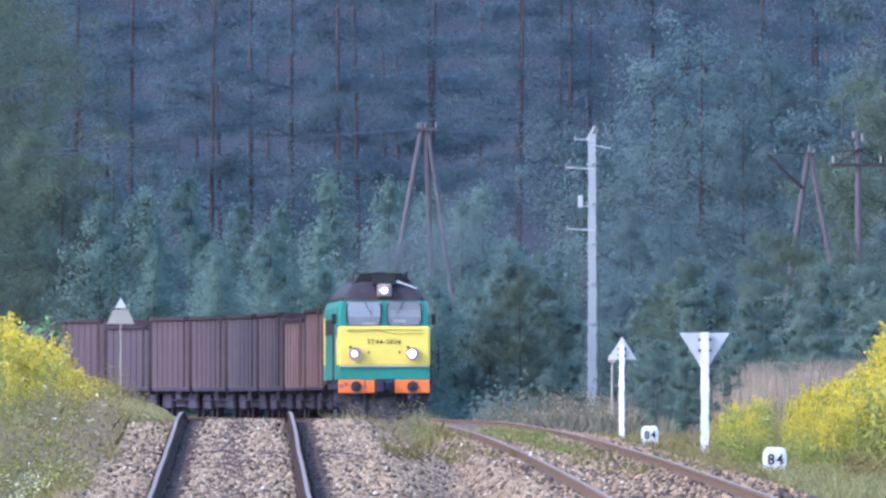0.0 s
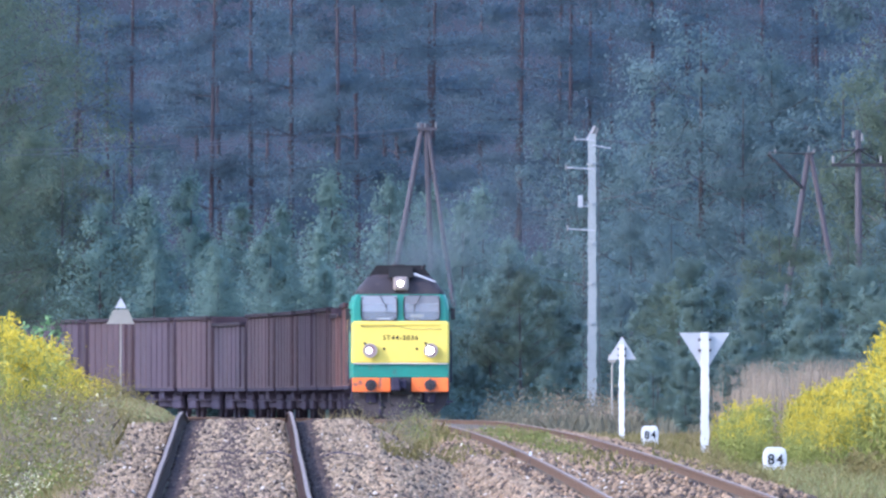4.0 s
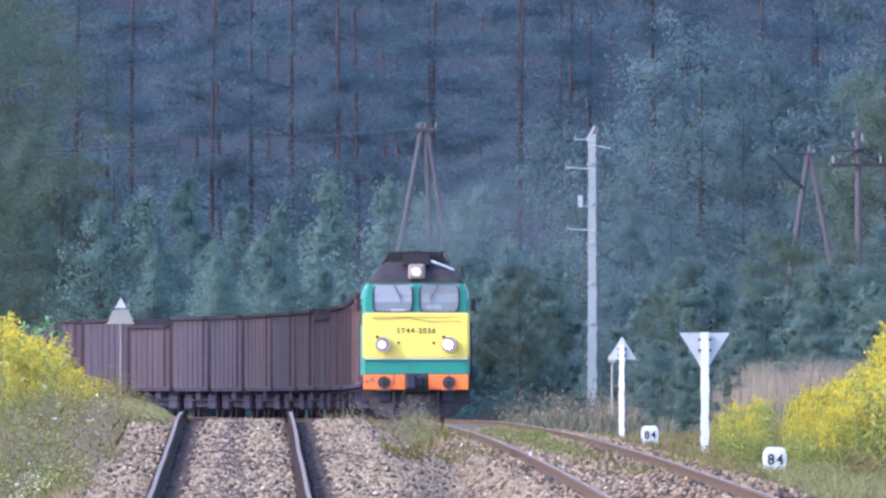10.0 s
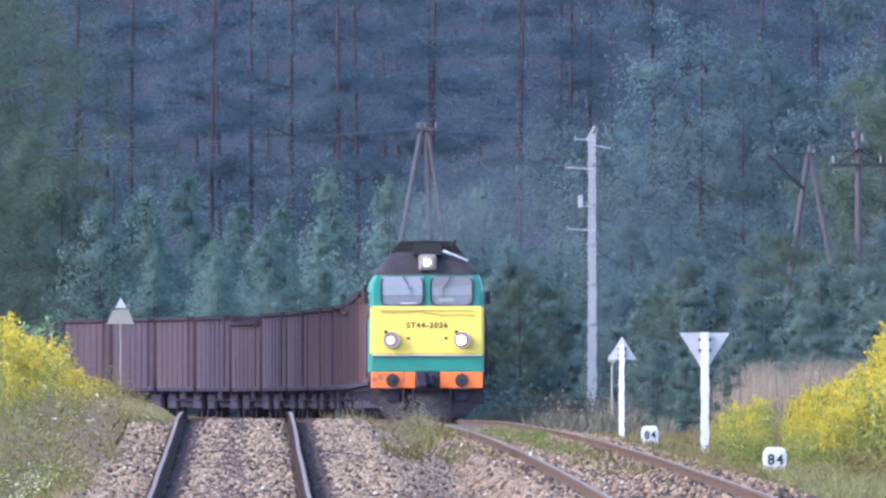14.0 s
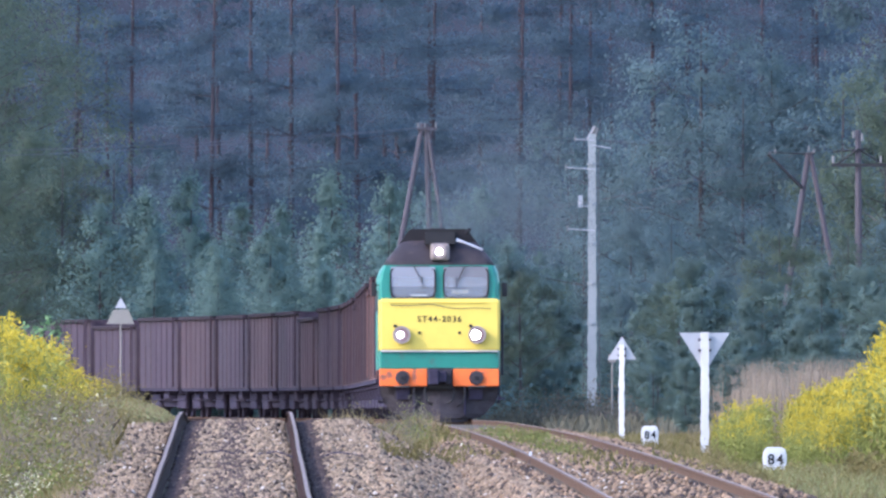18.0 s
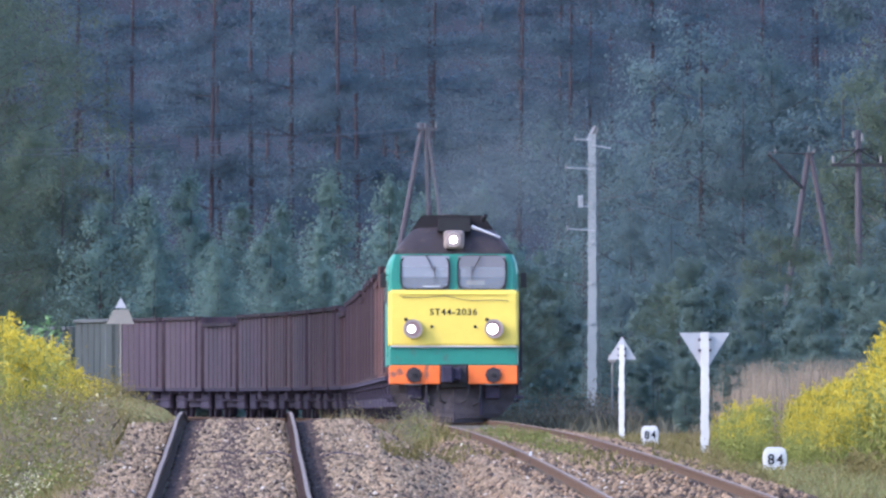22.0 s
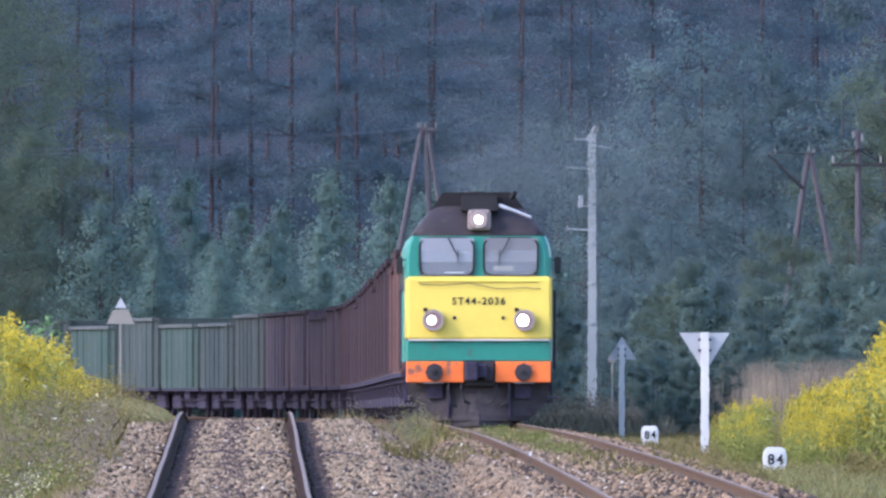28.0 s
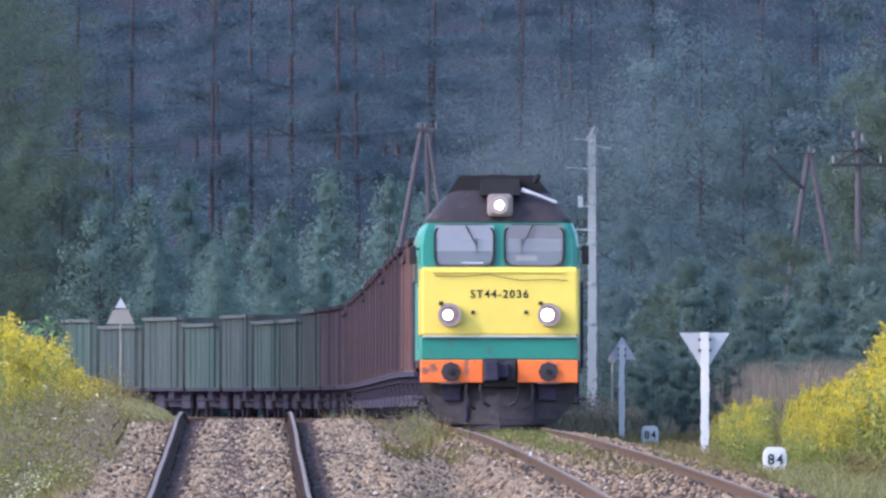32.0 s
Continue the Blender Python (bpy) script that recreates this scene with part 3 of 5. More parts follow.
# ---- gondola wagons ----
def build_gondola(paint, top, label):
    w = tagged(new("gondola_wagon"), label, "freight wagon", "wagons of the goods train")
    y0, y1 = 0.6, 13.32
    for s in (-1, 1):
        xa, xb = sorted((s * 1.40, s * 1.46))
        part("side_wall", box(B(), xa, xb, y0, y1, 1.04, top - 0.06), paint, w)
        xa, xb = sorted((s * 1.39, s * 1.56))
        part("top_rail", box(B(), xa, xb, y0 - 0.03, y1 + 0.03, top - 0.13, top, 0.02), M_PALEEDGE if paint in M_RUST[3:] else M_EDGE, w, "worn top edge")
        part("sill", box(B(), *sorted((s * 1.36, s * 1.45)), y0, y1, 0.94, 1.036, 0.01), M_UNDER, w)
        # end posts are painted paler for caught light, the others for scuffs
        scuffed = (0, 7) + ((3, 4), (2,), (5, 6), (1, 4))[(M_RUST.index(paint) + int(top * 10)) % 4]
        for k in range(8):
            y = y0 + 0.12 + k * (y1 - y0 - 0.24) / 7
            half = 0.055 if k in (0, 7) else 0.09
            worn = k in scuffed
            part("side_post", box(B(), *sorted((s * 1.455, s * 1.485)), y - half, y + half, 1.06, top - 0.1),
                 (M_CORNER if paint in M_RUST[3:] else M_SCUFFED) if worn else paint, w, "paler post, scuffs and caught light in its colour" if worn else "")
        for k in range(7):
            y = y0 + 0.12 + (k + 0.5) * (y1 - y0 - 0.24) / 7
            part("panel_ridge", box(B(), *sorted((s * 1.455, s * 1.464)), y - 0.62, y + 0.62, 1.4, top - 0.45), paint, w)
    for y in (y0, y1):
        q = 0.03 if y == y0 else -0.03
        part("end_wall", box(B(), -1.46, 1.46, *sorted((y, y + 2 * q)), 1.15, top - 0.02), paint, w)
        for x in (-1.38, -0.5, 0.5, 1.38):
            part("end_post", box(B(), x - 0.08, x + 0.08, *sorted((y - 2.8 * q, y)), 1.1, top - 0.05, 0.01), paint, w)
        for z in (1.9, 2.6):
            part("end_rib", box(B(), -1.4, 1.4, *sorted((y - 2 * q, y)), z - 0.06, z + 0.06), paint, w)
    part("floor", box(B(), -1.42, 1.42, y0, y1, 1.1, 1.18), M_UNDER, w)
    part("hatch_gear", box(B(), -0.95, 0.95, 3.9, 10.0, 0.36, 1.08, 0.05), M_UNDER, w)
    for y in (0.62, 12.4):
        part("draw_gear", box(B(), -0.85, 0.85, y, y + 0.9, 0.45, 1.09, 0.04), M_UNDER, w)
    for y in (1.0, 4.6, 9.2, 12.6):
        part("crossbearer", box(B(), -1.36, 1.36, y - 0.12, y + 0.12, 0.82, 1.1, 0.02), M_UNDER, w)
    part("air_tank", rod(B(), (-1.05, 5.2, 0.78), (-1.05, 6.9, 0.78), 0.24, 0.24, 12), M_UNDER, w)
    part("brake_cylinder", rod(B(), (1.0, 7.4, 0.8), (1.0, 8.5, 0.8), 0.2, 0.2, 12), M_UNDER, w)
    for s in (-1, 1):
        part("brake_rod", rod(B(), (s * 1.12, 1.2, 0.62), (s * 1.12, 12.7, 0.62), 0.035, 0.035, 6), M_UNDER, w)
    part("centre_sill", box(B(), -0.3, 0.3, 0.1, 13.8, 0.85, 1.12), M_UNDER, w)
    for s, y in ((-1, 0.0), (1, 13.92)):
        part("coupler", box(B(), -0.14, 0.14, *sorted((y, y - s * 0.5)), 0.9, 1.16, 0.03), M_UNDER, w)
    bm = B()
    for q in (0.25, 0.65):
        box(bm, -1.60, -1.565, y0 + q, y0 + q + 0.04, 1.1, top)
    for k in range(6):
        box(bm, -1.59, -1.57, y0 + 0.25, y0 + 0.69, 1.3 + k * 0.36, 1.33 + k * 0.36)
    part("ladder", bm, paint, w)
    for yb in (2.64, 11.28):
        bogie = part("bogie", box(B(), -1.1, 1.1, yb - 0.22, yb + 0.22, 0.5, 0.86, 0.03), M_UNDER, w)
        for s in (-1, 1):
            part("side_frame", box(B(), *sorted((s * 0.92, s * 1.12)), yb - 1.36, yb + 1.36, 0.30, 0.84, 0.06), M_UNDER, bogie)
        for dy in (-0.925, 0.925):
            part("wheelset", wheelset(B(), yb + dy), M_UNDER, bogie)
    return w


LOCO = build_locomotive()
COLOURS = ["dull brown", "rust-red", "dark plum-brown", "faded green", "weathered grey", "dark green"]
# colour and height class of each wagon behind the locomotive
CONSIST = [(1, 1), (1, 0), (0, 1), (2, 1), (0, 1), (0, 1), (2, 0), (0, 1), (2, 1), (0, 1), (2, 1), (2, 1), (0, 0), (2, 1), (0, 1), (2, 1),
           (0, 1), (2, 1), (2, 0), (2, 1), (2, 1), (5, 1), (4, 0), (3, 0), (4, 1), (3, 0), (4, 1), (4, 0), (3, 1), (4, 1), (4, 1), (0, 1)]
PROTO, WAGONS = {}, []
for kind in CONSIST:
    c, tall = kind
    if kind not in PROTO:
        PROTO[kind] = build_gondola(M_RUST[c], 3.62 if tall else 3.36, COLOURS[c] + " open steel gondola wagon with " + ("ribbed sides" if tall else "low ribbed sides"))
        WAGONS.append(PROTO[kind])
    else:
        WAGONS.append(copy_thing(PROTO[kind], Matrix()))


# ---- posts, boards, stones ----
def foot(x, d):
    return (x, d, ground_z(x, d))


def shimmer_post(w, depth, h, rough, seed, top=1.0, step=0.06):
    """An upright with wavering edges: heat shimmer put into its shape."""
    rng = np.random.default_rng(seed)
    rings = []
    n = max(2, int(h / step))
    for k in range(n + 1):
        z = h * k / n
        f = 1 + (top - 1) * k / n
        a, b = -w * f + rng.normal(0, rough), w * f + rng.normal(0, rough)
        rings.append([(a, -depth * f, z), (b, -depth * f, z), (b, depth * f, z), (a, depth * f, z)])
    return loft(B(), rings)


def build_triangle_sign(x, d, height, side, up, turn, label):
    s = tagged(new("triangle_sign"), label, "railway sign", "triangular track signs")
    s.matrix_basis = pose(x, d, ground_z(x, d) - 0.1, 0, 0, turn)
    h = height + 0.1
    part("post", shimmer_post(0.056 if up else 0.066, 0.05, h - (0.18 if up else 0), 0.006, 5 if up else 6), M_WHITE, s, "whitewashed post, heat shimmer shaped into its edges")
    tall = side * 0.80
    z1 = h - 0.01
    tri = [(-side / 2, z1), (side / 2, z1), (0, z1 - tall)] if not up else [(-side / 2, z1 - tall), (side / 2, z1 - tall), (0, z1)]
    part("plate", prism(B(), tri, 0.055, 0.065), M_SIGNBACK, s, "bare grey back of the triangular plate")
    for z in ((z1 - 0.12, z1 - 0.3) if not up else (z1 - tall + 0.08, z1 - tall * 0.55)):
        part("clamp", box(B(), *((-0.085, 0.085) if up else (-0.11, 0.11)), -0.02, 0.054, z - 0.018, z + 0.018), M_UNDER, s)
    return s


build_triangle_sign(4.45, 365, 2.10, 0.86, False, 4, "white post with the grey back of a downward triangle plate")
build_triangle_sign(3.73, 448, 2.22, 0.60, True, -4, "white post with the grey back of an upward triangle plate")


def build_left_sign():
    x, d = -8.6, 573
    s = tagged(new("triangle_sign"), "thin pale post with a white upward triangle board above goldenrod", "railway sign", "triangular track signs")
    g = ground_z(x, d) - 0.1
    s.matrix_basis = pose(x, d, g)
    top = EYE + 1.42 - g
    part("post", rod(B(), (0, 0, 0), (0, 0, top - 0.05), 0.024, 0.02), M_CREAM, s)
    part("upper_plate", prism(B(), [(-0.16, top - 0.30), (0.16, top - 0.30), (0, top)], -0.05, -0.04), M_SIGNBACK, s, "grey upper tip")
    part("lower_plate", prism(B(), [(-0.37, top - 0.72), (0.37, top - 0.72), (0.20, top - 0.34), (-0.20, top - 0.34)], -0.05, -0.04), M_CREAM, s, "cream lower board")


build_left_sign()


def build_km_stone(x, d, size, words, turn):
    s = tagged(new("distance_stone"), "white-painted stone marker with black numerals in the grass", "distance marker", "distance stones")
    s.matrix_basis = pose(x, d, ground_z(x, d) - 0.06, 0, 0, turn)
    h = size / 2
    bm = B()
    loft(bm, [[(-h * 0.92, -h * .45, 0), (h * 0.92, -h * .45, 0), (h * 0.92, h * .45, 0), (-h * 0.92, h * .45, 0)],
              [(-h, -h * .45, 0.38), (h, -h * .45, 0.38), (h, h * .45, 0.38), (-h, h * .45, 0.38)],
              [(-h * .75, -h * .4, 0.47), (h * .75, -h * .4, 0.47), (h * .75, h * .4, 0.47), (-h * .75, h * .4, 0.47)]])
    bmesh.ops.bevel(bm, geom=list(bm.edges), offset=0.02, segments=2, affect="EDGES")
    part("block", bm, M_WHITE, s)
    text_part("numerals", words, 0.205, s, pose(0, -h * .45 - 0.006, 0.29, 90), M_BLACK)
    part("lower_mark", box(B(), -0.02, 0.03, -h * .45 - 0.008, -h * .45, 0.085, 0.14), M_BLACK, s)


build_km_stone(4.72, 305.5, 0.335, "84", 6)
build_km_stone(3.94, 409, 0.33, "84", 4)


def build_white_pole():
    x, d = 4.86, 700
    s = tagged(new("utility_pole"), "tall pale concrete pole with short arms and insulators", "utility pole")
    g = ground_z(x, d) - 0.4
    s.matrix_basis = pose(x, d, g)
    top = EYE + 7.30 - g
    shaft = shimmer_post(0.155, 0.125, top - 0.25, 0.010, 8, 0.78, 0.13)
    part("shaft", shaft, M_CONCRETE, s)
    bm = rod(B(), (-0.1, 0, top - 0.45), (0.12, 0, top), 0.10, 0.07, 8)
    rod(bm, (0.05, 0, top - 0.5), (0.2, 0, top - 0.05), 0.05, 0.04)
    part("head_fitting", bm, M_PORCELAIN, s, "pale fittings at the pole top")
    for z, xe in ((top - 0.42, -0.55), (top - 1.35, -0.85), (top - 3.35, -0.80)):
        arm = part("arm", rod(B(), (0.1, -0.1, z - 0.05), (xe, -0.1, z), 0.021), M_SIGNBACK, s, "short metal arm")
        part("insulator", rod(B(), (xe, -0.1, z - 0.06), (xe, -0.1, z + 0.10), 0.038, 0.028), M_PORCELAIN, arm)
    part("arm", rod(B(), (0, -0.1, top - 0.62), (0.62, -0.1, top - 0.72), 0.02), M_SIGNBACK, s)
    part("switch_box", box(B(), -0.46, -0.30, -0.12, 0.05, top - 2.65, top - 2.25, 0.02), M_SIGNBACK, s)
    part("box_arm", rod(B(), (0, -0.05, top - 2.62), (-0.4, -0.05, top - 2.6), 0.02), M_SIGNBACK, s)
    part("down_pipe", rod(B(), (0.24, -0.02, 0.3), (0.20, -0.02, top - 0.7), 0.022), M_WIRE, s)
    for k in range(5):
        part("band", rod(B(), (0, 0, top - 1.2 - k * 1.3), (0, 0, top - 1.26 - k * 1.3), 0.17, 0.17, 8), M_CONCRETE, s)


build_white_pole()


def build_marker_post():
    x, d = 4.38, 556
    s = tagged(new("marker_post"), "thin pale post with a small white plate by the line", "railway sign")
    g = ground_z(x, d) - 0.1
    s.matrix_basis = pose(x, d, g)
    top = EYE - 0.12 - g
    part("post", rod(B(), (0, 0, 0), (0, 0, top), 0.03), M_CREAM, s)
    part("plate", box(B(), -0.10, 0.10, -0.045, -0.032, top - 0.2, top + 0.02, 0.005), M_CREAM, s)


build_marker_post()


def cable(bm, a, b, sag, r=0.018, n=14):
    a, b = Vector(a), Vector(b)
    pts = [a.lerp(b, k / n) - Vector((0, 0, sag * 4 * (k / n) * (1 - k / n))) for k in range(n + 1)]
    loft(bm, [[p + Vector((0, 0, r)), p + Vector((r, 0, 0)), p + Vector((0, 0, -r)), p + Vector((-r, 0, 0))] for p in pts])


def build_tripod_pole():
    x, d = -0.64, 770
    s = tagged(new("braced_wooden_pole"), "weathered three-legged wooden line pole among young trees", "utility pole")
    g = ground_z(x, d) - 0.3
    s.matrix_basis = pose(x, d, g)
    top = EYE + 8.12 - g
    for fx, fy, r in ((-2.15, -0.4, 0.125), (0.45, 0.5, 0.125), (1.7, -0.3, 0.10)):
        part("leg", rod(B(), (fx, fy, 0), (fx * 0.04, 0, top), r, r * 0.75, 10), M_WOOD, s)
    arm = part("crossarm", box(B(), -0.30, 0.42, -0.16, -0.06, top - 0.24, top - 0.14), M_WOOD, s)
    for xx in (-0.25, 0.0, 0.38):
        part("insulator", rod(B(), (xx, -0.11, top - 0.16), (xx, -0.11, top + 0.04), 0.034, 0.022), M_PORCELAIN, arm)
    w = tagged(new("overhead_wires"), "thin grey overhead wires", "wire")
    for dz, dx, ez in ((-0.05, -0.25, 6.75), (0.0, 0.0, 6.95)):
        bm = B()
        cable(bm, (x + dx, d - 0.1, EYE + 8.0 + dz), (-17.5, 742, EYE + ez - 0.1), 0.15, 0.012)
        part("wire", bm, M_WIRE, w)
    bm = B()
    cable(bm, (x + 0.5, d, EYE + 7.9), (30, 820, EYE + 8.4), 0.6, 0.009)
    part("wire", bm, M_WIRE, w)


build_tripod_pole()


def build_right_poles():
    x, d = 11.75, 690
    s = tagged(new("braced_wooden_pole"), "weathered A-shaped wooden pole with a slanting crossarm", "utility pole")
    g = ground_z(x, d) - 0.3
    s.matrix_basis = pose(x, d, g)
    top = EYE + 6.35 - g
    part("leg", rod(B(), (-1.35, 0, 0), (0.0, 0, top), 0.12, 0.085, 10), M_WOOD, s)
    part("leg", rod(B(), (1.75, 0, 0), (0.05, 0, top), 0.115, 0.08, 10), M_WOOD, s)
    arm = part("crossarm", rod(B(), (-1.30, -0.15, top - 0.05), (-0.20, -0.15, top - 1.15), 0.05), M_BLACK, s)
    part("crossarm_top", rod(B(), (-1.35, -0.15, top), (0.2, -0.15, top - 0.05), 0.02), M_BLACK, s)
    for xx, z in ((-1.25, top - 0.1), (-1.08, top - 0.02), (0.0, top + 0.06), (0.16, top - 0.02)):
        part("insulator", rod(B(), (xx, -0.15, z), (xx, -0.15, z + 0.14), 0.034, 0.022), M_PORCELAIN, s)
    x, d = 13.3, 688
    p = tagged(new("utility_pole"), "weathered wooden line pole with a dark double crossarm", "utility pole")
    g = ground_z(x, d) - 0.3
    p.matrix_basis = pose(x, d, g)
    top = EYE + 7.15 - g
    part("shaft", rod(B(), (0.05, 0, 0), (0, 0, top - 0.1), 0.14, 0.095, 10), M_WOOD, p)
    arm = part("crossarm", box(B(), -0.86, 1.6, -0.2, -0.1, top - 1.27, top - 1.17), M_BLACK, p, "dark lower crossarm")
    part("brace", rod(B(), (-0.7, -0.15, top - 1.2), (0.0, -0.15, top - 0.7), 0.03), M_BLACK, arm)
    part("brace", rod(B(), (0.8, -0.15, top - 1.2), (0.0, -0.15, top - 0.7), 0.03), M_BLACK, arm)
    part("crossarm", rod(B(), (-0.85, -0.12, top - 0.80), (0.3, -0.12, top - 0.70), 0.03), M_BLACK, p)
    for xx, z in ((-0.80, top - 1.16), (0.72, top - 1.16), (1.4, top - 1.16), (-0.15, top - 0.35), (0.12, top - 0.45)):
        part("insulator", rod(B(), (xx, -0.15, z), (xx, -0.15, z + 0.24), 0.042, 0.026), M_PORCELAIN, p)
    w = tagged(new("overhead_wires"), "thin grey overhead wires", "wire")
    for sx, dz in ((10.55, 6.3), (11.75, 6.4), (12.45, 5.9)):
        bm = B()
        cable(bm, (sx, 690, EYE + dz), (3.0, 790, EYE + dz - 1.2), 0.25, 0.006)
        part("wire", bm, M_WOOD, w)


build_right_poles()


# ---- trees ----
def quads(centres, normals_rand, size, rng, flat=0.0):
    """Small leaf sprays: one bent quad (two triangles) for each centre."""
    n = len(centres)
    a = rng.normal(size=(n, 3))
    a[:, 2] *= 1 - flat
    a /= np.linalg.norm(a, axis=1)[:, None]
    b = np.cross(a, rng.normal(size=(n, 3)))
    b /= np.linalg.norm(b, axis=1)[:, None]
    s = size * rng.uniform(0.55, 1.3, (n, 1))
    if normals_rand is not None:
        flip = np.sum(np.cross(a, b) * normals_rand, axis=1) < 0
        b[flip] *= -1
    return np.stack((centres - a * s, centres - b * s * 0.55, centres + a * s, centres + b * s * 0.55), axis=1).reshape(-1, 3)


def shingled(centres, normals, size, rng):
    """Leaf sprays lying along a crown's surface, each a little askew."""
    n = len(centres)
    up = normals + rng.normal(0, 0.30, (n, 3))
    up /= np.linalg.norm(up, axis=1)[:, None]
    a = np.cross(up, rng.normal(size=(n, 3)))
    a /= np.linalg.norm(a, axis=1)[:, None]
    b = np.cross(up, a)
    s = size * rng.uniform(0.5, 1.35, (n, 1))
    return np.stack((centres - a * s, centres - b * s * 0.6, centres + a * s, centres + b * s * 0.6), axis=1).reshape(-1, 3)


def crown_mesh(name, clumps, mat, rng):
    """A crown of clumps: leaf sprays packed round the twigs, ragged at the rim, shaded as soft masses."""
    verts, normals = [], []
    for c, radii, leaves, size in clumps:
        away = c * np.array([1.0, 1.0, 0])
        away = away / max(1e-6, np.linalg.norm(away))
        way = rng.normal(size=(leaves, 3))
        way /= np.linalg.norm(way, axis=1)[:, None]
        at = c + way * radii * np.minimum(2.1, 0.25 + np.abs(rng.normal(0, 0.72, (leaves, 1))))
        nn = way * 0.38 + away * 0.55 + np.array([0, 0, 0.35])
        nn /= np.linalg.norm(nn, axis=1)[:, None]
        verts.append(shingled(at, nn, size, rng))
        normals.append(np.repeat(nn, 4, axis=0))
    return leaf_mesh(name, np.concatenate(verts), mat, np.concatenate(normals))


def leaf_mesh(name, verts, mat, normals=None):
    n = len(verts) // 4
    me = bpy.data.meshes.new(name)
    me.vertices.add(len(verts))
    me.vertices.foreach_set("co", verts.astype(np.float32).ravel())
    me.loops.add(n * 4)
    me.loops.foreach_set("vertex_index", np.arange(n * 4, dtype=np.int32))
    me.polygons.add(n)
    me.polygons.foreach_set("loop_start", np.arange(0, n * 4, 4, dtype=np.int32))
    me.materials.append(mat)
    me.update(calc_edges=True)
    if normals is not None:
        me.normals_split_custom_set_from_vertices(normals.tolist())
    return me


def build_tree(kind, height, seed, label, name, group, mats):
    rng = np.random.default_rng(seed)
    leaf, bark = mats
    t = tagged(new(name), label, "tree", group)
    bm = B()
    lean = rng.normal(0, 0.012, 2)
    at = lambda z: Vector((lean[0] * z, lean[1] * z, z))
    r0 = height * (0.0068 if kind == "pine" else 0.011)
    steps, clumps = 6, []
    for k in range(steps):
        z0, z1 = height * 0.96 * k / steps, height * 0.96 * (k + 1) / steps
        rod(bm, at(z0), at(z1), r0 * (1 - 0.85 * k / steps), r0 * (1 - 0.85 * (k + 1) / steps), 7)
    if kind == "pine":
        base = height * rng.uniform(0.30, 0.43)
        levels = 10
        for k in range(levels):
            f = k / (levels - 1)
            z = base + (height - base) * min(1.0, f + rng.uniform(-0.03, 0.03))
            reach = height * (0.125 * (1 - f) ** 0.6 + 0.022) * rng.uniform(0.6, 1.25)
            for j in range(rng.integers(2, 5)):
                a = rng.uniform(0, 6.283)
                ln = reach * rng.uniform(0.55, 1.15)
                tip = at(z) + Vector((math.cos(a) * ln, math.sin(a) * ln, ln * rng.uniform(-0.10, 0.30)))
                rod(bm, at(z), tip, r0 * 0.14 * (1 - 0.6 * f), r0 * 0.04, 4)
                for q in (0.45, 0.72, 1.0):
                    c = np.array(at(z).lerp(tip, q)) + rng.normal(0, 0.14, 3)
                    r = rng.uniform(0.6, 1.1) * (1.15 - 0.3 * abs(q - 0.72))
                    clumps.append((c, np.array([r, r, r * rng.uniform(0.30, 0.5)]), 150 if f < 0.6 else 12, 0.062 if f < 0.6 else 0.20))
        for k in range(5):
            z = base * rng.uniform(0.35, 0.98)
            a = rng.uniform(0, 6.283)
            rod(bm, at(z), at(z) + Vector((math.cos(a), math.sin(a), 0.1)) * rng.uniform(0.5, 1.4), r0 * 0.13, 0.01, 4)
    elif kind == "young":
        levels = int(4 + height)
        for k in range(levels):
            f = k / (levels - 1)
            z = height * (0.06 + 0.90 * f)
            reach = height * (0.30 * (1 - f) ** 0.62 + 0.02) * rng.uniform(0.8, 1.15)
            for j in range(8 if f < 0.8 else 5):
                a = rng.uniform(0, 6.283)
                ln = reach * rng.uniform(0.55, 1.1)
                tip = at(z * 0.98) + Vector((math.cos(a) * ln, math.sin(a) * ln, ln * rng.uniform(0.15, 0.5)))
                rod(bm, at(z * 0.97), tip, r0 * 0.2 * (1.1 - f), 0.008, 4)
                for q in (0.4, 0.75, 1.05):
                    c = np.array(at(z).lerp(tip, q))
                    r = 0.058 * height * rng.uniform(0.7, 1.25) * (1.15 - 0.5 * f)
                    clumps.append((c, np.array([r, r, r * 1.1]), int(11 + 205 * r * r), 0.066))
                if f > 0.3:
                    # the year's upright shoot at the branch's end
                    clumps.append((np.array(tip) + np.array([0, 0, 0.035 * height]), np.array([0.010, 0.010, 0.045]) * height, 9, 0.05))
        clumps.append((np.array(at(height)), np.array([0.016, 0.016, 0.06]) * height, 12, 0.06))
    else:
        limbs = int(9 + height * 0.8)
        for k in range(limbs):
            f = (k + 0.5) / limbs
            z = height * (0.10 + 0.74 * f)
            a = k * 2.4 + rng.uniform(-0.5, 0.5)
            ln = height * (0.10 + 0.17 * math.sin(math.pi * min(1, 0.18 + 0.8 * f))) * rng.uniform(0.7, 1.2)
            rise = ln * rng.uniform(0.15, 0.8)
            tip = at(z) + Vector((math.cos(a) * ln, math.sin(a) * ln, rise))
            rod(bm, at(z), tip, r0 * 0.35 * (1.1 - f), r0 * 0.06, 5)
            for j in range(6):
                c = at(z).lerp(tip, rng.uniform(0.35, 1.1)) + Vector(rng.normal(0, 1, 3)) * height * 0.035
                rod(bm, at(z).lerp(tip, 0.6), c, r0 * 0.08, 0.008, 4)
                r = height * 0.055 * rng.uniform(0.6, 1.15)
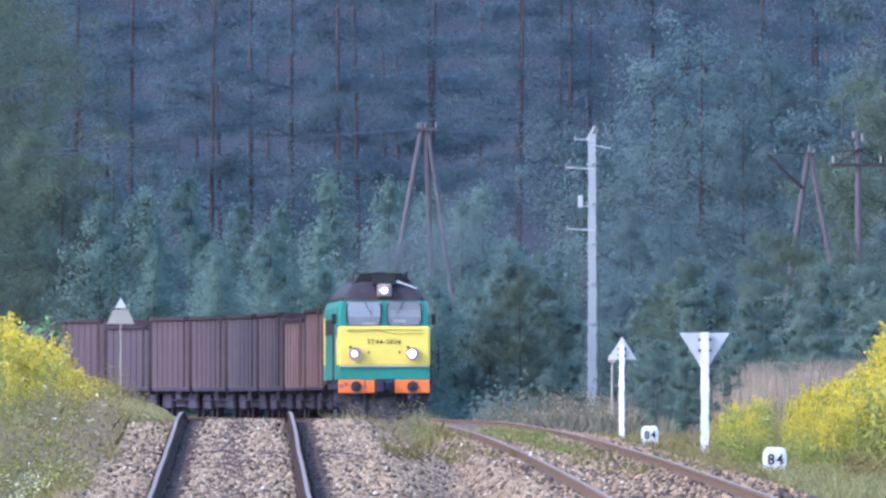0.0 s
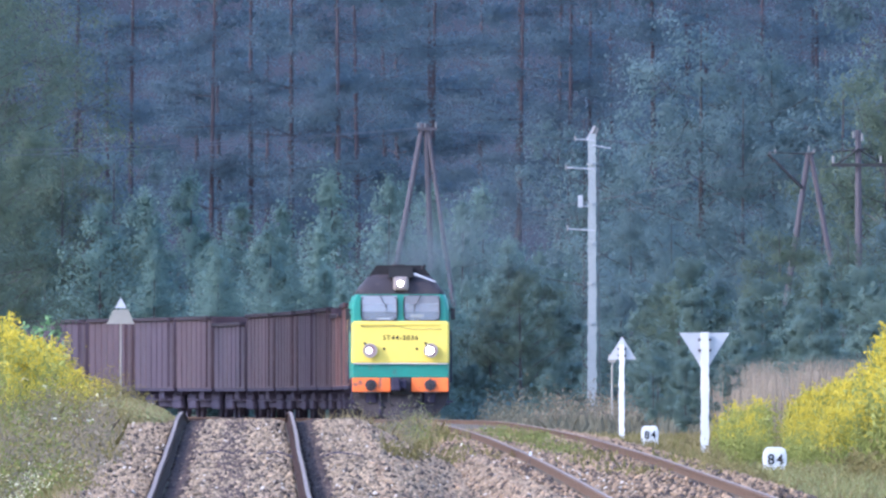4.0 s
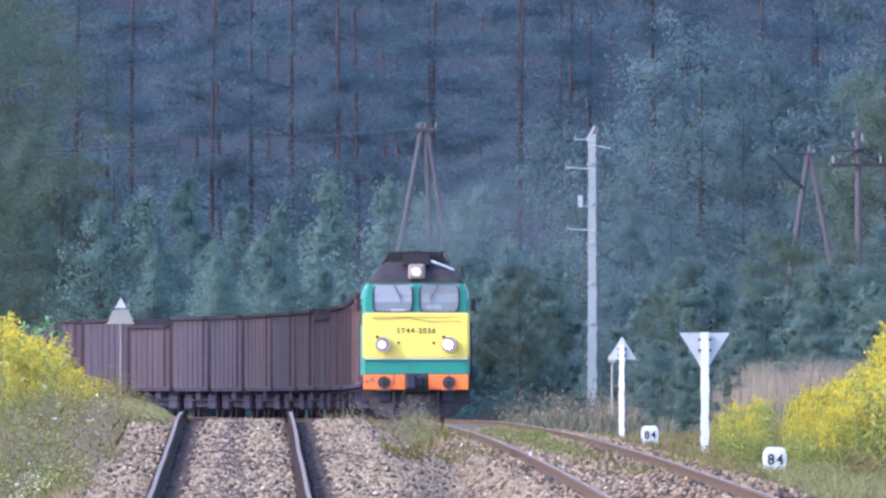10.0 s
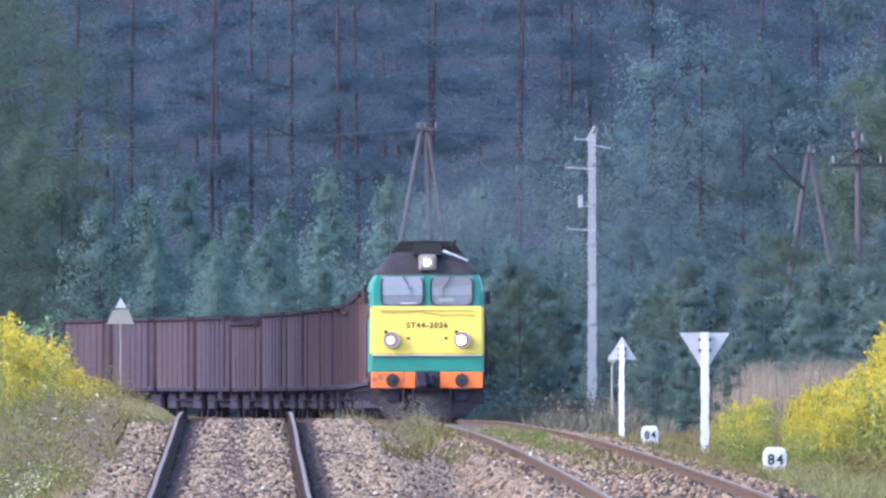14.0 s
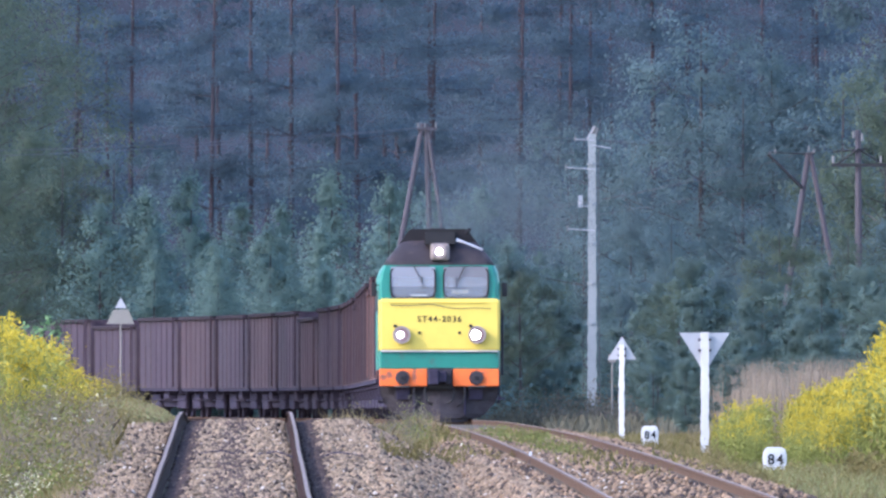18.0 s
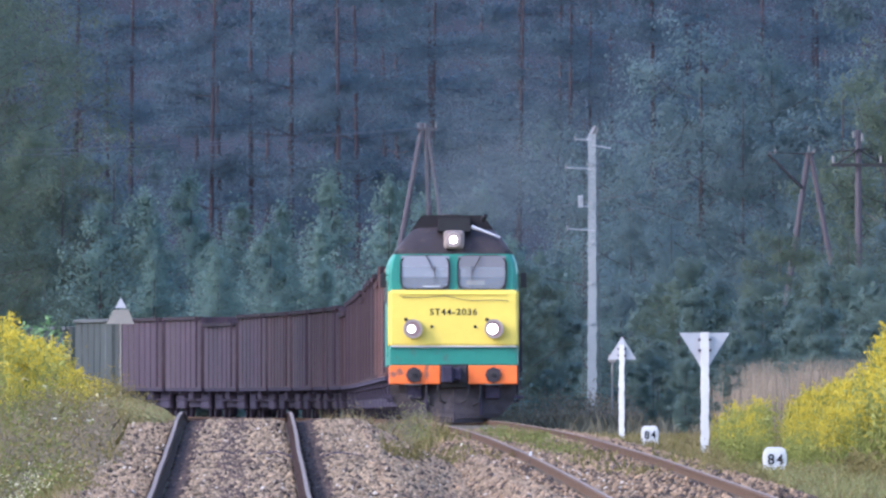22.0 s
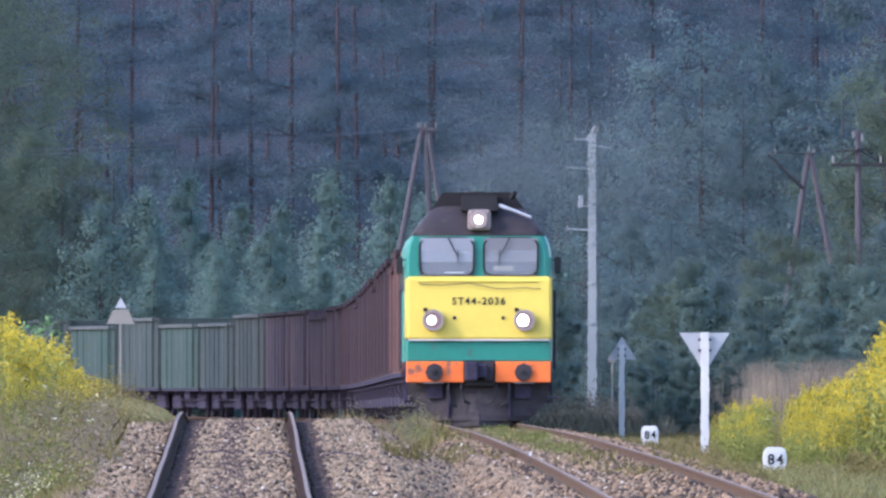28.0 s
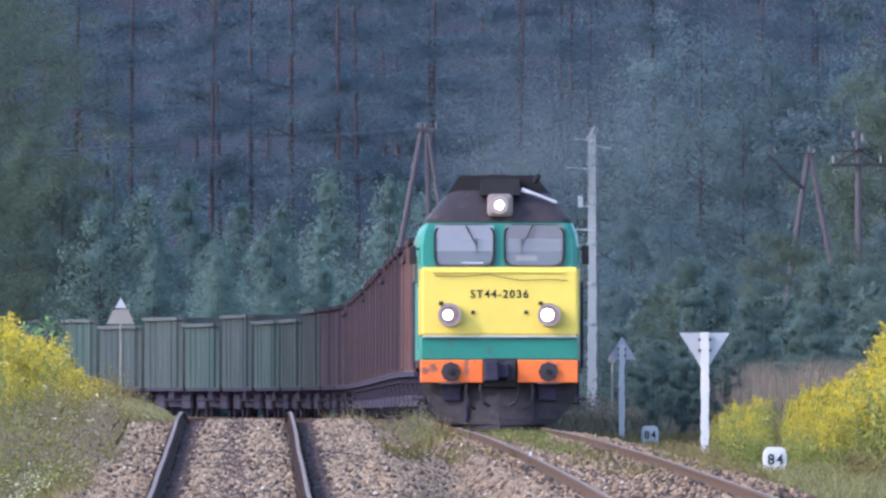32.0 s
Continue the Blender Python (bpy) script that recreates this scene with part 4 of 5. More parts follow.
                clumps.append((np.array(c), np.array([r, r, r * rng.uniform(0.65, 0.95)]), 190 if height > 5 else 160, 0.024 + min(height, 14) * 0.0028))
        for j in range(10):
            c = at(height * 0.92) + Vector(rng.normal(0, 1, 3)) * height * 0.045
            r = height * 0.036 * rng.uniform(0.6, 1.2)
            clumps.append((np.array(c), np.array([r, r, r]), 80, 0.024 + min(height, 14) * 0.0028))
    part("trunk", bm, bark, t)
    crown = new("crown", crown_mesh("crown", clumps, leaf, rng))
    crown.parent = t
    return t


def plant(proto, x, d, scale, rng, sink=0.1):
    m = pose(x, d, ground_z(x, d) - sink, 0, 0, rng.uniform(0, 360))
    ob = copy_thing(proto, m)
    ob.scale = (scale * rng.uniform(0.9, 1.1), scale * rng.uniform(0.9, 1.1), scale)
    return ob


TREES = {}
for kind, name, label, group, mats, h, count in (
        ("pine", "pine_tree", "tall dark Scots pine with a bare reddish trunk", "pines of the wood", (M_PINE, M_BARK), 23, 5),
        ("young", "young_tree", "bushy young tree at the wood's edge, leaves tinted haze-blue", "young trees", (M_YOUNG, M_BARK2), 8, 5),
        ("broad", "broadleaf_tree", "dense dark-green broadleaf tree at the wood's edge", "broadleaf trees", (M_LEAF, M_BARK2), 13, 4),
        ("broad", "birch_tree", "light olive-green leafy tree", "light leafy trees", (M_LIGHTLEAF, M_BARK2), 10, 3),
        ("broad", "tall_leafy_tree", "tall olive-green leafy tree, most of them unseen shade trees", "tall leafy trees", (M_LIGHTLEAF, M_BARK2), 17, 1),
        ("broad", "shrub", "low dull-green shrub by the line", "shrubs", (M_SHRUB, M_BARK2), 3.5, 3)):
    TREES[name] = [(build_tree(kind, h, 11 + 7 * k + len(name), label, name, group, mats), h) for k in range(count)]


def grow(name, x, d, height, rng, used=set()):
    protos = TREES[name]
    fresh = [p for p in protos if p[0].name not in used]
    proto, h = fresh[0] if fresh else protos[rng.integers(len(protos))]
    if proto.name not in used:
        used.add(proto.name)
        proto.matrix_basis = pose(x, d, ground_z(x, d) - 0.1, 0, 0, rng.uniform(0, 360))
        proto.scale = (height / h,) * 3
        return proto
    return plant(proto, x, d, height / h, rng)


def clear_of_line(x, d, gap=5.0):
    """Behind the train's curve and off its rails."""
    if x > -4:
        return True
    far = LINE[LINE[:, 1] > 650]
    return d > np.interp(-x, -far[:, 0], far[:, 1]) + gap


def build_wood():
    rng = np.random.default_rng(5)
    # the pines at the wood's edge, then the rows behind them
    for x, d, h in ((-12.8, 872, 23), (-9.48, 868, 22), (-7.9, 884, 25), (-6.2, 878, 24), (-4.12, 866, 23.5), (-3.35, 876, 25), (-0.6, 880, 24), (2.93, 866, 22.5), (5.05, 872, 24),
                    (5.85, 884, 23), (8.7, 876, 25), (10.6, 886, 24), (12.9, 874, 23), (15.4, 880, 25), (-15.2, 880, 24)):
        if clear_of_line(x, d, 7):
            grow("pine_tree", x, d, h, rng)
    for d0 in (905, 935, 968):
        half = d0 * 0.0206 + 4
        x = -half
        while x < half:
            d = d0 + rng.uniform(-8, 8)
            grow("pine_tree", x, d, rng.uniform(21, 27), rng)
            x += rng.uniform(3.2, 5.6)
    # undergrowth before the pines
    for d0, h0, h1 in ((850, 7.0, 10.5), (832, 6.5, 9.6), (812, 5.5, 8.6), (792, 4.0, 6.8)):
        x = -19.0
        while x < 19:
            d, h = d0 + rng.uniform(-8, 8), rng.uniform(h0, h1) * (1.0 if -13.5 < x < 6 else 0.8)
            if clear_of_line(x, d, 4.5 + 0.42 * h):
                grow("young_tree", x, d, h, rng)
            x += rng.uniform(1.6, 2.8)
    for x in (-2.4, -1.3, -0.2, 0.9, 2.0, 3.1):
        grow("young_tree", x, 750 + rng.uniform(-6, 6), rng.uniform(4.5, 6.0), rng)
    # broadleaf trees and shrubs on both flanks
    for name, x, d, h in (("broadleaf_tree", 5.4, 815, 12.0), ("broadleaf_tree", 7.4, 825, 11.5), ("broadleaf_tree", 9.6, 800, 15.4), ("broadleaf_tree", 12.4, 800, 14.6),
                          ("broadleaf_tree", 11.0, 790, 12.5), ("broadleaf_tree", 14.6, 790, 13.0), ("broadleaf_tree", 8.2, 770, 7.5), ("birch_tree", 15.4, 740, 12.6),
                          ("birch_tree", 17.2, 735, 14.0), ("broadleaf_tree", 13.4, 760, 9.0), ("broadleaf_tree", 11.0, 740, 7.6), ("broadleaf_tree", 15.6, 715, 8.0),
                          ("broadleaf_tree", 6.2, 745, 5.2), ("broadleaf_tree", 13.0, 715, 6.2), ("broadleaf_tree", 9.0, 720, 5.6),
                          ("broadleaf_tree", 16.8, 800, 17.0), ("broadleaf_tree", 19.0, 780, 16.0), ("broadleaf_tree", 7.0, 790, 8.5),
                          ("birch_tree", -13.6, 652, 8.4), ("birch_tree", -15.4, 665, 10.2), ("birch_tree", -14.9, 838, 10.8), ("birch_tree", -16.3, 842, 12.0), ("birch_tree", -17.4, 836, 9.5), ("tall_leafy_tree", -17.4, 848, 18.5),
                          ("tall_leafy_tree", -18.9, 870, 20.5), ("broadleaf_tree", -13.0, 842, 11), ("birch_tree", -13.4, 600, 5.0), ("birch_tree", -12.6, 560, 3.8),
                          ("broadleaf_tree", -17.6, 872, 11.0), ("broadleaf_tree", -13.1, 575, 3.4)):
        grow(name, x, d, h, rng)
    # unseen trees left of the view, assumed so that shade falls on the curve
    for x, d, h in ((-17.6, 676, 17.0), (-18.0, 690, 18.0), (-18.5, 703, 18.5), (-19.0, 716, 18.5), (-20.0, 729, 18.5), (-21.4, 742, 19), (-23.5, 755, 19), (-20.6, 683, 19), (-21.2, 697, 19.5), (-21.8, 711, 19.5), (-22.6, 724, 19.5)):
        grow("tall_leafy_tree", x, d, h, rng)
    for x, d, h in ((2.6, 712, 5.6), (1.6, 716, 4.4), (7.0, 640, 4.5), (9.4, 622, 4.1), (11.6, 655, 5.2), (10.6, 672, 6.4), (12.7, 668, 6.2), (5.6, 505, 1.7)):
        grow("birch_tree", x, d, h, rng)
    for x, d, h in ((3.0, 718, 3.0), (1.6, 716, 4.2), (1.0, 708, 2.4), (3.2, 730, 5.2), (3.9, 726, 4.6), (2.2, 735, 6.0), (6.6, 560, 2.6), (6.2, 520, 2.0), (7.2, 600, 4.2), (9.0, 610, 4.4), (8.0, 560, 3.0),
                    (10.6, 600, 4.6), (12.0, 590, 4.2), (9.2, 540, 3.2), (11.0, 530, 3.4), (12.5, 640, 5.0), (6.6, 690, 4.6), (7.8, 680, 5.6), (10.2, 500, 2.7), (5.3, 470, 1.9), (6.0, 455, 1.7), (4.9, 500, 2.2),
                    (5.9, 470, 1.7), (6.9, 500, 2.4), (8.6, 480, 2.3), (2.9, 600, 2.0), (5.9, 590, 2.6)):
        grow("shrub", x, d, h, rng)


build_wood()
# glowing wall behind the last trunks, standing in for the wood's hazy depth
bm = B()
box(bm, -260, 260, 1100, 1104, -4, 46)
back = new("backdrop", mesh_of("backdrop", bm, M_FARHAZE))
tagged(back, "glowing blue backdrop standing in for haze behind the pines", "woodland", kind="structure")


# ---- ballast, grass and flowers ----
def scatter_stones(name, label, xs, ds, radius, mat, rng):
    base = np.array([(1, 0, 0), (-1, 0, 0), (0, 1, 0), (0, -1, 0), (0, 0, 1), (0, 0, -0.6)], float)
    tri = np.array([(0, 2, 4), (2, 1, 4), (1, 3, 4), (3, 0, 4), (2, 0, 5), (1, 2, 5), (3, 1, 5), (0, 3, 5)])
    n = len(xs)
    zs = np.array([ground_z(x, d) for x, d in zip(xs, ds)])
    r = radius * rng.uniform(0.35, 1.3, n)
    a = rng.uniform(0, 6.283, n)
    v = base[None] * rng.uniform(0.6, 1.3, (n, 6, 3)) * r[:, None, None]
    v[..., 2] *= 0.75
    c, s = np.cos(a)[:, None], np.sin(a)[:, None]
    out = np.stack((v[..., 0] * c - v[..., 1] * s, v[..., 0] * s + v[..., 1] * c, v[..., 2] + v[..., 0] * 0.25), -1)
    out += np.stack((xs, ds, zs + r * 0.25), -1)[:, None]
    verts = out.reshape(-1, 3)
    faces = (tri[None] + 6 * np.arange(n)[:, None, None]).reshape(-1, 3)
    me = bpy.data.meshes.new(name)
    me.vertices.add(len(verts))
    me.vertices.foreach_set("co", verts.astype(np.float32).ravel())
    me.loops.add(faces.size)
    me.loops.foreach_set("vertex_index", faces.astype(np.int32).ravel())
    me.polygons.add(len(faces))
    me.polygons.foreach_set("loop_start", np.arange(0, faces.size, 3, dtype=np.int32))
    me.materials.append(mat)
    me.update(calc_edges=True)
    tagged(new(name, me), label, "ballast", kind="stuff")


def clear_of_rails(xs, ds):
    lx = np.array([left_x(d) for d in ds])
    rx = np.array([line_x(d) for d in ds])
    return (abs(abs(xs - lx) - 0.752) > 0.10) & (abs(abs(xs - rx) - 0.795) > 0.12)


def build_ballast():
    rng = np.random.default_rng(9)
    d = 192 + 125 * rng.uniform(0, 1, 40000) ** 1.2
    x = np.array([left_x(q) for q in d]) + rng.uniform(-1.75, 3.4, len(d))
    # ordinary stones are thinned where the rails' painted shade lies
    off = np.abs(np.where(x > [left_x(q) for q in d], x - [left_x(q) + 0.93 for q in d], x - [left_x(q) - 0.574 for q in d]))
    k = clear_of_rails(x, d) & ((off > 0.10) | (rng.uniform(0, 1, len(d)) < 0.15))
    scatter_stones("ballast", "pale broken ballast stones round the rails", x[k], d[k], 0.036, M_STONE, rng)
    d = 192 + 230 * rng.uniform(0, 1, 17000) ** 1.3
    x = np.array([line_x(q) for q in d]) + rng.uniform(-3.0, 2.1, len(d))
    k = clear_of_rails(x, d)
    scatter_stones("ballast", "brownish broken ballast stones between rusty rails", x[k], d[k], 0.042, M_STONE_RED, rng)
    d = 195 + 120 * rng.uniform(0, 1, 2000) ** 1.2
    x = np.array([left_x(q) for q in d]) + rng.uniform(-3.2, 4.5, len(d))
    k = clear_of_rails(x, d)
    scatter_stones("pale_stones", "scattered pale larger stones", x[k], d[k], 0.031, M_PALESTONE, rng)
    d = 195 + 150 * rng.uniform(0, 1, 7000) ** 1.7
    x = np.array([left_x(q) for q in d]) + rng.uniform(-2.2, 6.5, len(d))
    k = clear_of_rails(x, d)
    keep_x, keep_d = x[k], d[k]
    # bands beside the rails paint their shadow; the middle streak is oil stain
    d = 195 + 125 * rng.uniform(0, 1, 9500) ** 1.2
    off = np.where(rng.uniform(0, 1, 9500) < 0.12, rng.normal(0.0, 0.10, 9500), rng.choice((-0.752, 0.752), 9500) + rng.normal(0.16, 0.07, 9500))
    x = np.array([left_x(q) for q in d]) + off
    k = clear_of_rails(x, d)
    scatter_stones("stained_ballast", "dark ballast stones, rail shade and rust put into their colour", x[k], d[k], 0.043, M_SHADESTAIN, rng)
    x, k, d = keep_x, slice(None), keep_d
    scatter_stones("dark_stones", "scattered dark ballast stones", x[k], d[k], 0.045, M_DARKSTONE, rng)


build_ballast()


def blades(name, label, xs, ds, height, width, mat, rng, lean=0.35, category="grass"):
    n = len(xs)
    zs = np.array([ground_z(x, d) for x, d in zip(xs, ds)]) - 0.02
    h = height * rng.uniform(0.45, 1.25, n)
    a = rng.uniform(0, 6.283, n)
    w = width * rng.uniform(0.6, 1.4, n)
    base = np.stack((xs, ds, zs), -1)
    side = np.stack((np.cos(a) * w, np.sin(a) * w, 0 * a), -1)
    bend = np.stack((rng.normal(0, lean, n) * h, rng.normal(0, lean, n) * h, h), -1)
    mid = base + bend * np.array([0.35, 0.35, 0.6])
    tip = base + bend
    verts = np.stack((base - side, base + side, mid + side * 0.8, tip, mid - side * 0.8), 1).reshape(-1, 3)
    me = bpy.data.meshes.new(name)
    me.vertices.add(len(verts))
    me.vertices.foreach_set("co", verts.astype(np.float32).ravel())
    me.loops.add(n * 5)
    me.loops.foreach_set("vertex_index", np.arange(n * 5, dtype=np.int32))
    me.polygons.add(n)
    me.polygons.foreach_set("loop_start", np.arange(0, n * 5, 5, dtype=np.int32))
    me.materials.append(mat)
    me.update(calc_edges=True)
    tagged(new(name, me), label, category, kind="stuff")


def around(rng, n, x0, x1, d0, d1, rel=None, power=1.0):
    d = d0 + (d1 - d0) * rng.uniform(0, 1, n) ** power
    x = rng.uniform(x0, x1, n)
    if rel is not None:
        x = x + np.array([rel(q) for q in d])
    return x, d


def patches(rng, centres, each, rx, rd):
    xs, ds = [], []
    for x, d in centres:
        xs.append(x + rng.normal(0, rx, each))
        ds.append(d + rng.normal(0, rd, each))
    return np.concatenate(xs), np.concatenate(ds)


def build_grass():
    rng = np.random.default_rng(21)
    blades("bank_grass", "tangled dry grass on the bank", *around(rng, 52000, -6.0, -1.65, 205, 400, left_x), 0.14, 0.004, M_GRASS, rng)
    blades("bank_dry_grass", "bleached dry grass on the bank", *around(rng, 30000, -6.0, -1.5, 205, 400, left_x), 0.16, 0.0035, M_DRY, rng)
    blades("verge_grass", "green verge grass along the rusty track", *around(rng, 22000, 2.2, 6.5, 205, 470, line_x), 0.18, 0.006, M_GRASS, rng)
    blades("verge_dry_grass", "dry verge grass along the rusty track", *around(rng, 9000, 2.0, 6.5, 205, 520, line_x), 0.2, 0.006, M_DRY, rng)
    x, d = patches(rng, [(rng.uniform(-1.5, -0.6), rng.uniform(335, 400)) for _ in range(16)], 260, 0.28, 4)
    k = clear_of_rails(x, d)
    blades("track_weeds", "dry tall weeds between the tracks", x[k], d[k], 0.40, 0.005, M_DRY, rng)
    x, d = patches(rng, [(rng.uniform(-1.3, 0.2), rng.uniform(330, 400)) for _ in range(12)], 90, 0.25, 4)
    k = clear_of_rails(x, d)
    blades("track_grass", "green tufts between the tracks", x[k], d[k], 0.26, 0.008, M_GRASS, rng)
    for label, mat, count, tall in (("shaggy olive weeds between the tracks", M_OLIVE, 22, 0.20), ("withered stalks between the tracks", M_HEATH, 16, 0.22),
                                    ("soft grey-green weeds between the tracks", M_DIMGRASS, 34, 0.26), ("soft yellow-green weeds between the tracks", M_WEED, 22, 0.22)):
        x, d = patches(rng, [(rng.uniform(-1.6, -0.3 if mat in (M_DIMGRASS, M_WEED) else -0.55) * q / 370, q) for q in rng.uniform(345, 398, count)], 240, 0.12, 2.5)
        z = np.array([ground_z(a, b) for a, b in zip(x, d)]) + np.abs(rng.normal(0, tall, len(x)))
        k = clear_of_rails(x, d)
        tagged(new("track_weeds", leaf_mesh("track_weeds", quads(np.stack((x, d, z), -1)[k], None, 0.022, rng), mat)), label, "weeds", kind="stuff")
    x, d = patches(rng, [(line_x(q) + rng.uniform(-0.5, 0.5), q) for q in rng.uniform(300, 425, 34)], 120, 0.14, 3)
    k = clear_of_rails(x, d)
    z = np.array([ground_z(a, b) for a, b in zip(x[k], d[k])]) + np.abs(rng.normal(0, 0.06, k.sum()))
    tagged(new("track_weeds", leaf_mesh("track_weeds", quads(np.stack((x[k], d[k], z), -1), None, 0.02, rng), M_WEED)), "low green weeds between the rusty rails", "weeds", kind="stuff")
    # tufts in the four-foot and beside the rusty rails
    x, d = patches(rng, [(line_x(q) + o, q) for q, o in ((262, 0.2), (283, -0.1), (300, 0.3), (322, 0.1), (345, -0.2), (370, 0.2), (395, 0.1), (300, -1.6), (318, -1.5), (290, 1.2))], 70, 0.22, 5)
    k = clear_of_rails(x, d)
    blades("sleeper_weeds", "low weeds growing between the rusty rails", x[k], d[k], 0.14, 0.014, M_GRASS, rng)
    # tall pale grass behind the goldenrod
    for height, x0, x1 in ((1.0, 5.9, 9.4), (1.22, 6.0, 9.4), (1.42, 6.1, 9.2)):
        x, d = patches(rng, [(rng.uniform(x0, x1), rng.uniform(425, 470)) for _ in range(26)], 250, 0.16, 3)
        blades("tall_grass", "tall bleached grass beyond the verge", x, d, height, 0.005, M_TALL, rng, 0.06)
        z = np.array([ground_z(a, b) for a, b in zip(x, d)]) + height * rng.uniform(0.6, 1.12, len(x))
        heads = quads(np.stack((x, d, z), -1)[::2], None, 0.022, rng)
        tagged(new("grass_heads", leaf_mesh("grass_heads", heads, M_TALL)), "feathery seed heads of the tall bleached grass", "grass", kind="stuff")
    x, d = patches(rng, [(rng.uniform(-5.2, -4.1), rng.uniform(284, 306)) for _ in range(36)], 330, 0.15, 3)
    z = np.array([ground_z(a, b) for a, b in zip(x, d)]) + np.abs(rng.normal(0, 1, len(x))) * np.interp(x, (-5.2, -4.5, -3.9), (0.33, 0.28, 0.06))
    tagged(new("mound_weeds", leaf_mesh("mound_weeds", quads(np.stack((x, d, z), -1), None, 0.018, rng), M_OLIVE)), "soft olive weeds on the mound beside the ballast", "weeds", kind="stuff")
    for label, mat, count in (("soft yellow-green grass on the mound", M_FRESH, 9000), ("fine bleached grass on the mound", M_DRY, 6000)):
        x = rng.uniform(-4.75, -3.75, count)
        d = rng.uniform(288, 304, count)
        z = np.array([ground_z(a, b) for a, b in zip(x, d)]) + rng.uniform(0, 1, count) * np.interp(x, (-4.75, -4.3, -4.0, -3.75), (0.36, 0.32, 0.22, 0.08))
        tagged(new("mound_grass", leaf_mesh("mound_grass", quads(np.stack((x, d, z), -1), None, 0.017, rng), mat)), label, "grass", kind="stuff")
    x, d = patches(rng, [(rng.uniform(4.0, 6.9) * q / 340, q) for q in rng.uniform(262, 385, 60)], 220, 0.25, 4)
    z = np.array([ground_z(a, b) for a, b in zip(x, d)]) + np.abs(rng.normal(0, 0.09, len(x)))
    tagged(new("verge_weeds", leaf_mesh("verge_weeds", quads(np.stack((x, d, z), -1), None, 0.02, rng), M_OLIVE)), "low yellow-green weeds on the verge", "weeds", kind="stuff")
    # leafy weeds matted into the bank
    for label, mat, count in (("matted olive weeds on the bank", M_OLIVE, 60), ("matted green weeds on the bank", M_WEED, 26), ("matted brown weeds on the bank", M_DRY, 40)):
        x, d = patches(rng, [(left_x(q) + rng.uniform(-5.5, -2.3), q) for q in rng.uniform(208, 345, count)], 260, 0.22, 2.5)
        z = np.array([ground_z(a, b) for a, b in zip(x, d)]) + np.abs(rng.normal(0, 0.10, len(x)))
        tagged(new("bank_weeds", leaf_mesh("bank_weeds", quads(np.stack((x, d, z), -1), None, 0.018, rng), mat)), label, "weeds", kind="stuff")
    # shaggy weeds standing on the bank, and a strip of fresh grass by the verge
    for label, mat, count, tall in (("shaggy grey-green weeds on the bank", M_WEED, 44, 0.20), ("shaggy olive weeds on the bank", M_OLIVE, 36, 0.19), ("withered brown weeds on the bank", M_HEATH, 34, 0.24)):
        x, d = patches(rng, [(-5.5 * q / 265 + rng.uniform(0, 1.25) * q / 265, q) for q in rng.uniform(214, 318, count)], 340, 0.13, 1.6)
        z = np.array([ground_z(a, b) for a, b in zip(x, d)]) + np.abs(rng.normal(0, tall, len(x)))
        tagged(new("standing_weeds", leaf_mesh("standing_weeds", quads(np.stack((x, d, z), -1), None, 0.021, rng), mat)), label, "weeds", kind="stuff")
    for label, mat, count in (("olive stalks on the bank", M_OLIVE, 30), ("brown withered stalks on the bank", M_HEATH, 22)):
        x, d = patches(rng, [(-5.6 * q / 265 + rng.uniform(0, 1.5) * q / 265, q) for q in rng.uniform(240, 316, count)], 110, 0.12, 1.6)
        blades("bank_stalks", label, x, d, 0.36, 0.006, mat, rng, 0.35, "weeds")
    blades("fresh_grass", "fresh green grass below the goldenrod", *around(rng, 20000, 4.3, 7.4, 250, 335), 0.16, 0.006, M_FRESH, rng, 0.3)
    for label, mat, x0, x1, d0, d1, count, tall in (("dull rank weeds by the pale pole", M_HEATH, 2.6, 5.3, 545, 610, 40, 0.42), ("dull rank weeds beside the curve", M_DIMGRASS, 0.9, 4.6, 560, 660, 60, 0.45)):
        x, d = patches(rng, [(rng.uniform(x0, x1), rng.uniform(d0, d1)) for _ in range(count)], 170, 0.25, 4)
        z = np.array([ground_z(a, b) for a, b in zip(x, d)]) + np.abs(rng.normal(0, tall, len(x)))
        m = np.abs(x - np.array([line_x(q) for q in d])) > 2.1
        tagged(new("rank_weeds", leaf_mesh("rank_weeds", quads(np.stack((x, d, z), -1)[m], None, 0.045, rng), mat)), label, "weeds", kind="stuff")
    blades("far_grass", "rough grass beside the line", *around(rng, 7000, 2.4, 9.0, 480, 700, line_x), 0.5, 0.03, M_DIMGRASS, rng, 0.3)
    # brush added beyond the curve, darkening gaps where only shade would show
    arcs = rng.uniform(float(np.interp(660, LINE[:, 1], ARC)), float(ARC[-1]) - 330, 9000)
    spots = [on_line(q, o) for q, o in zip(arcs, rng.uniform(2.6, 4.6, 9000))]
    x, d = np.array([p.x for p in spots]), np.array([p.y for p in spots])
    z = np.array([ground_z(a, b) for a, b in zip(x, d)]) + np.abs(rng.normal(0, 0.55, len(x)))
    tagged(new("lineside_brush", leaf_mesh("lineside_brush", quads(np.stack((x, d, z), -1), None, 0.09, rng), M_SHRUB)), "low brush added behind the line to fill shaded gaps", "brush", kind="stuff")
    blades("far_grass", "rough grass below the bank", *around(rng, 3500, -9.0, -3.0, 400, 600, left_x), 0.6, 0.02, M_GRASS, rng, 0.2)
    x, d = patches(rng, [(rng.uniform(-6.4, -4.7), rng.uniform(225, 320)) for _ in range(13)], 8, 0.10, 1.5)
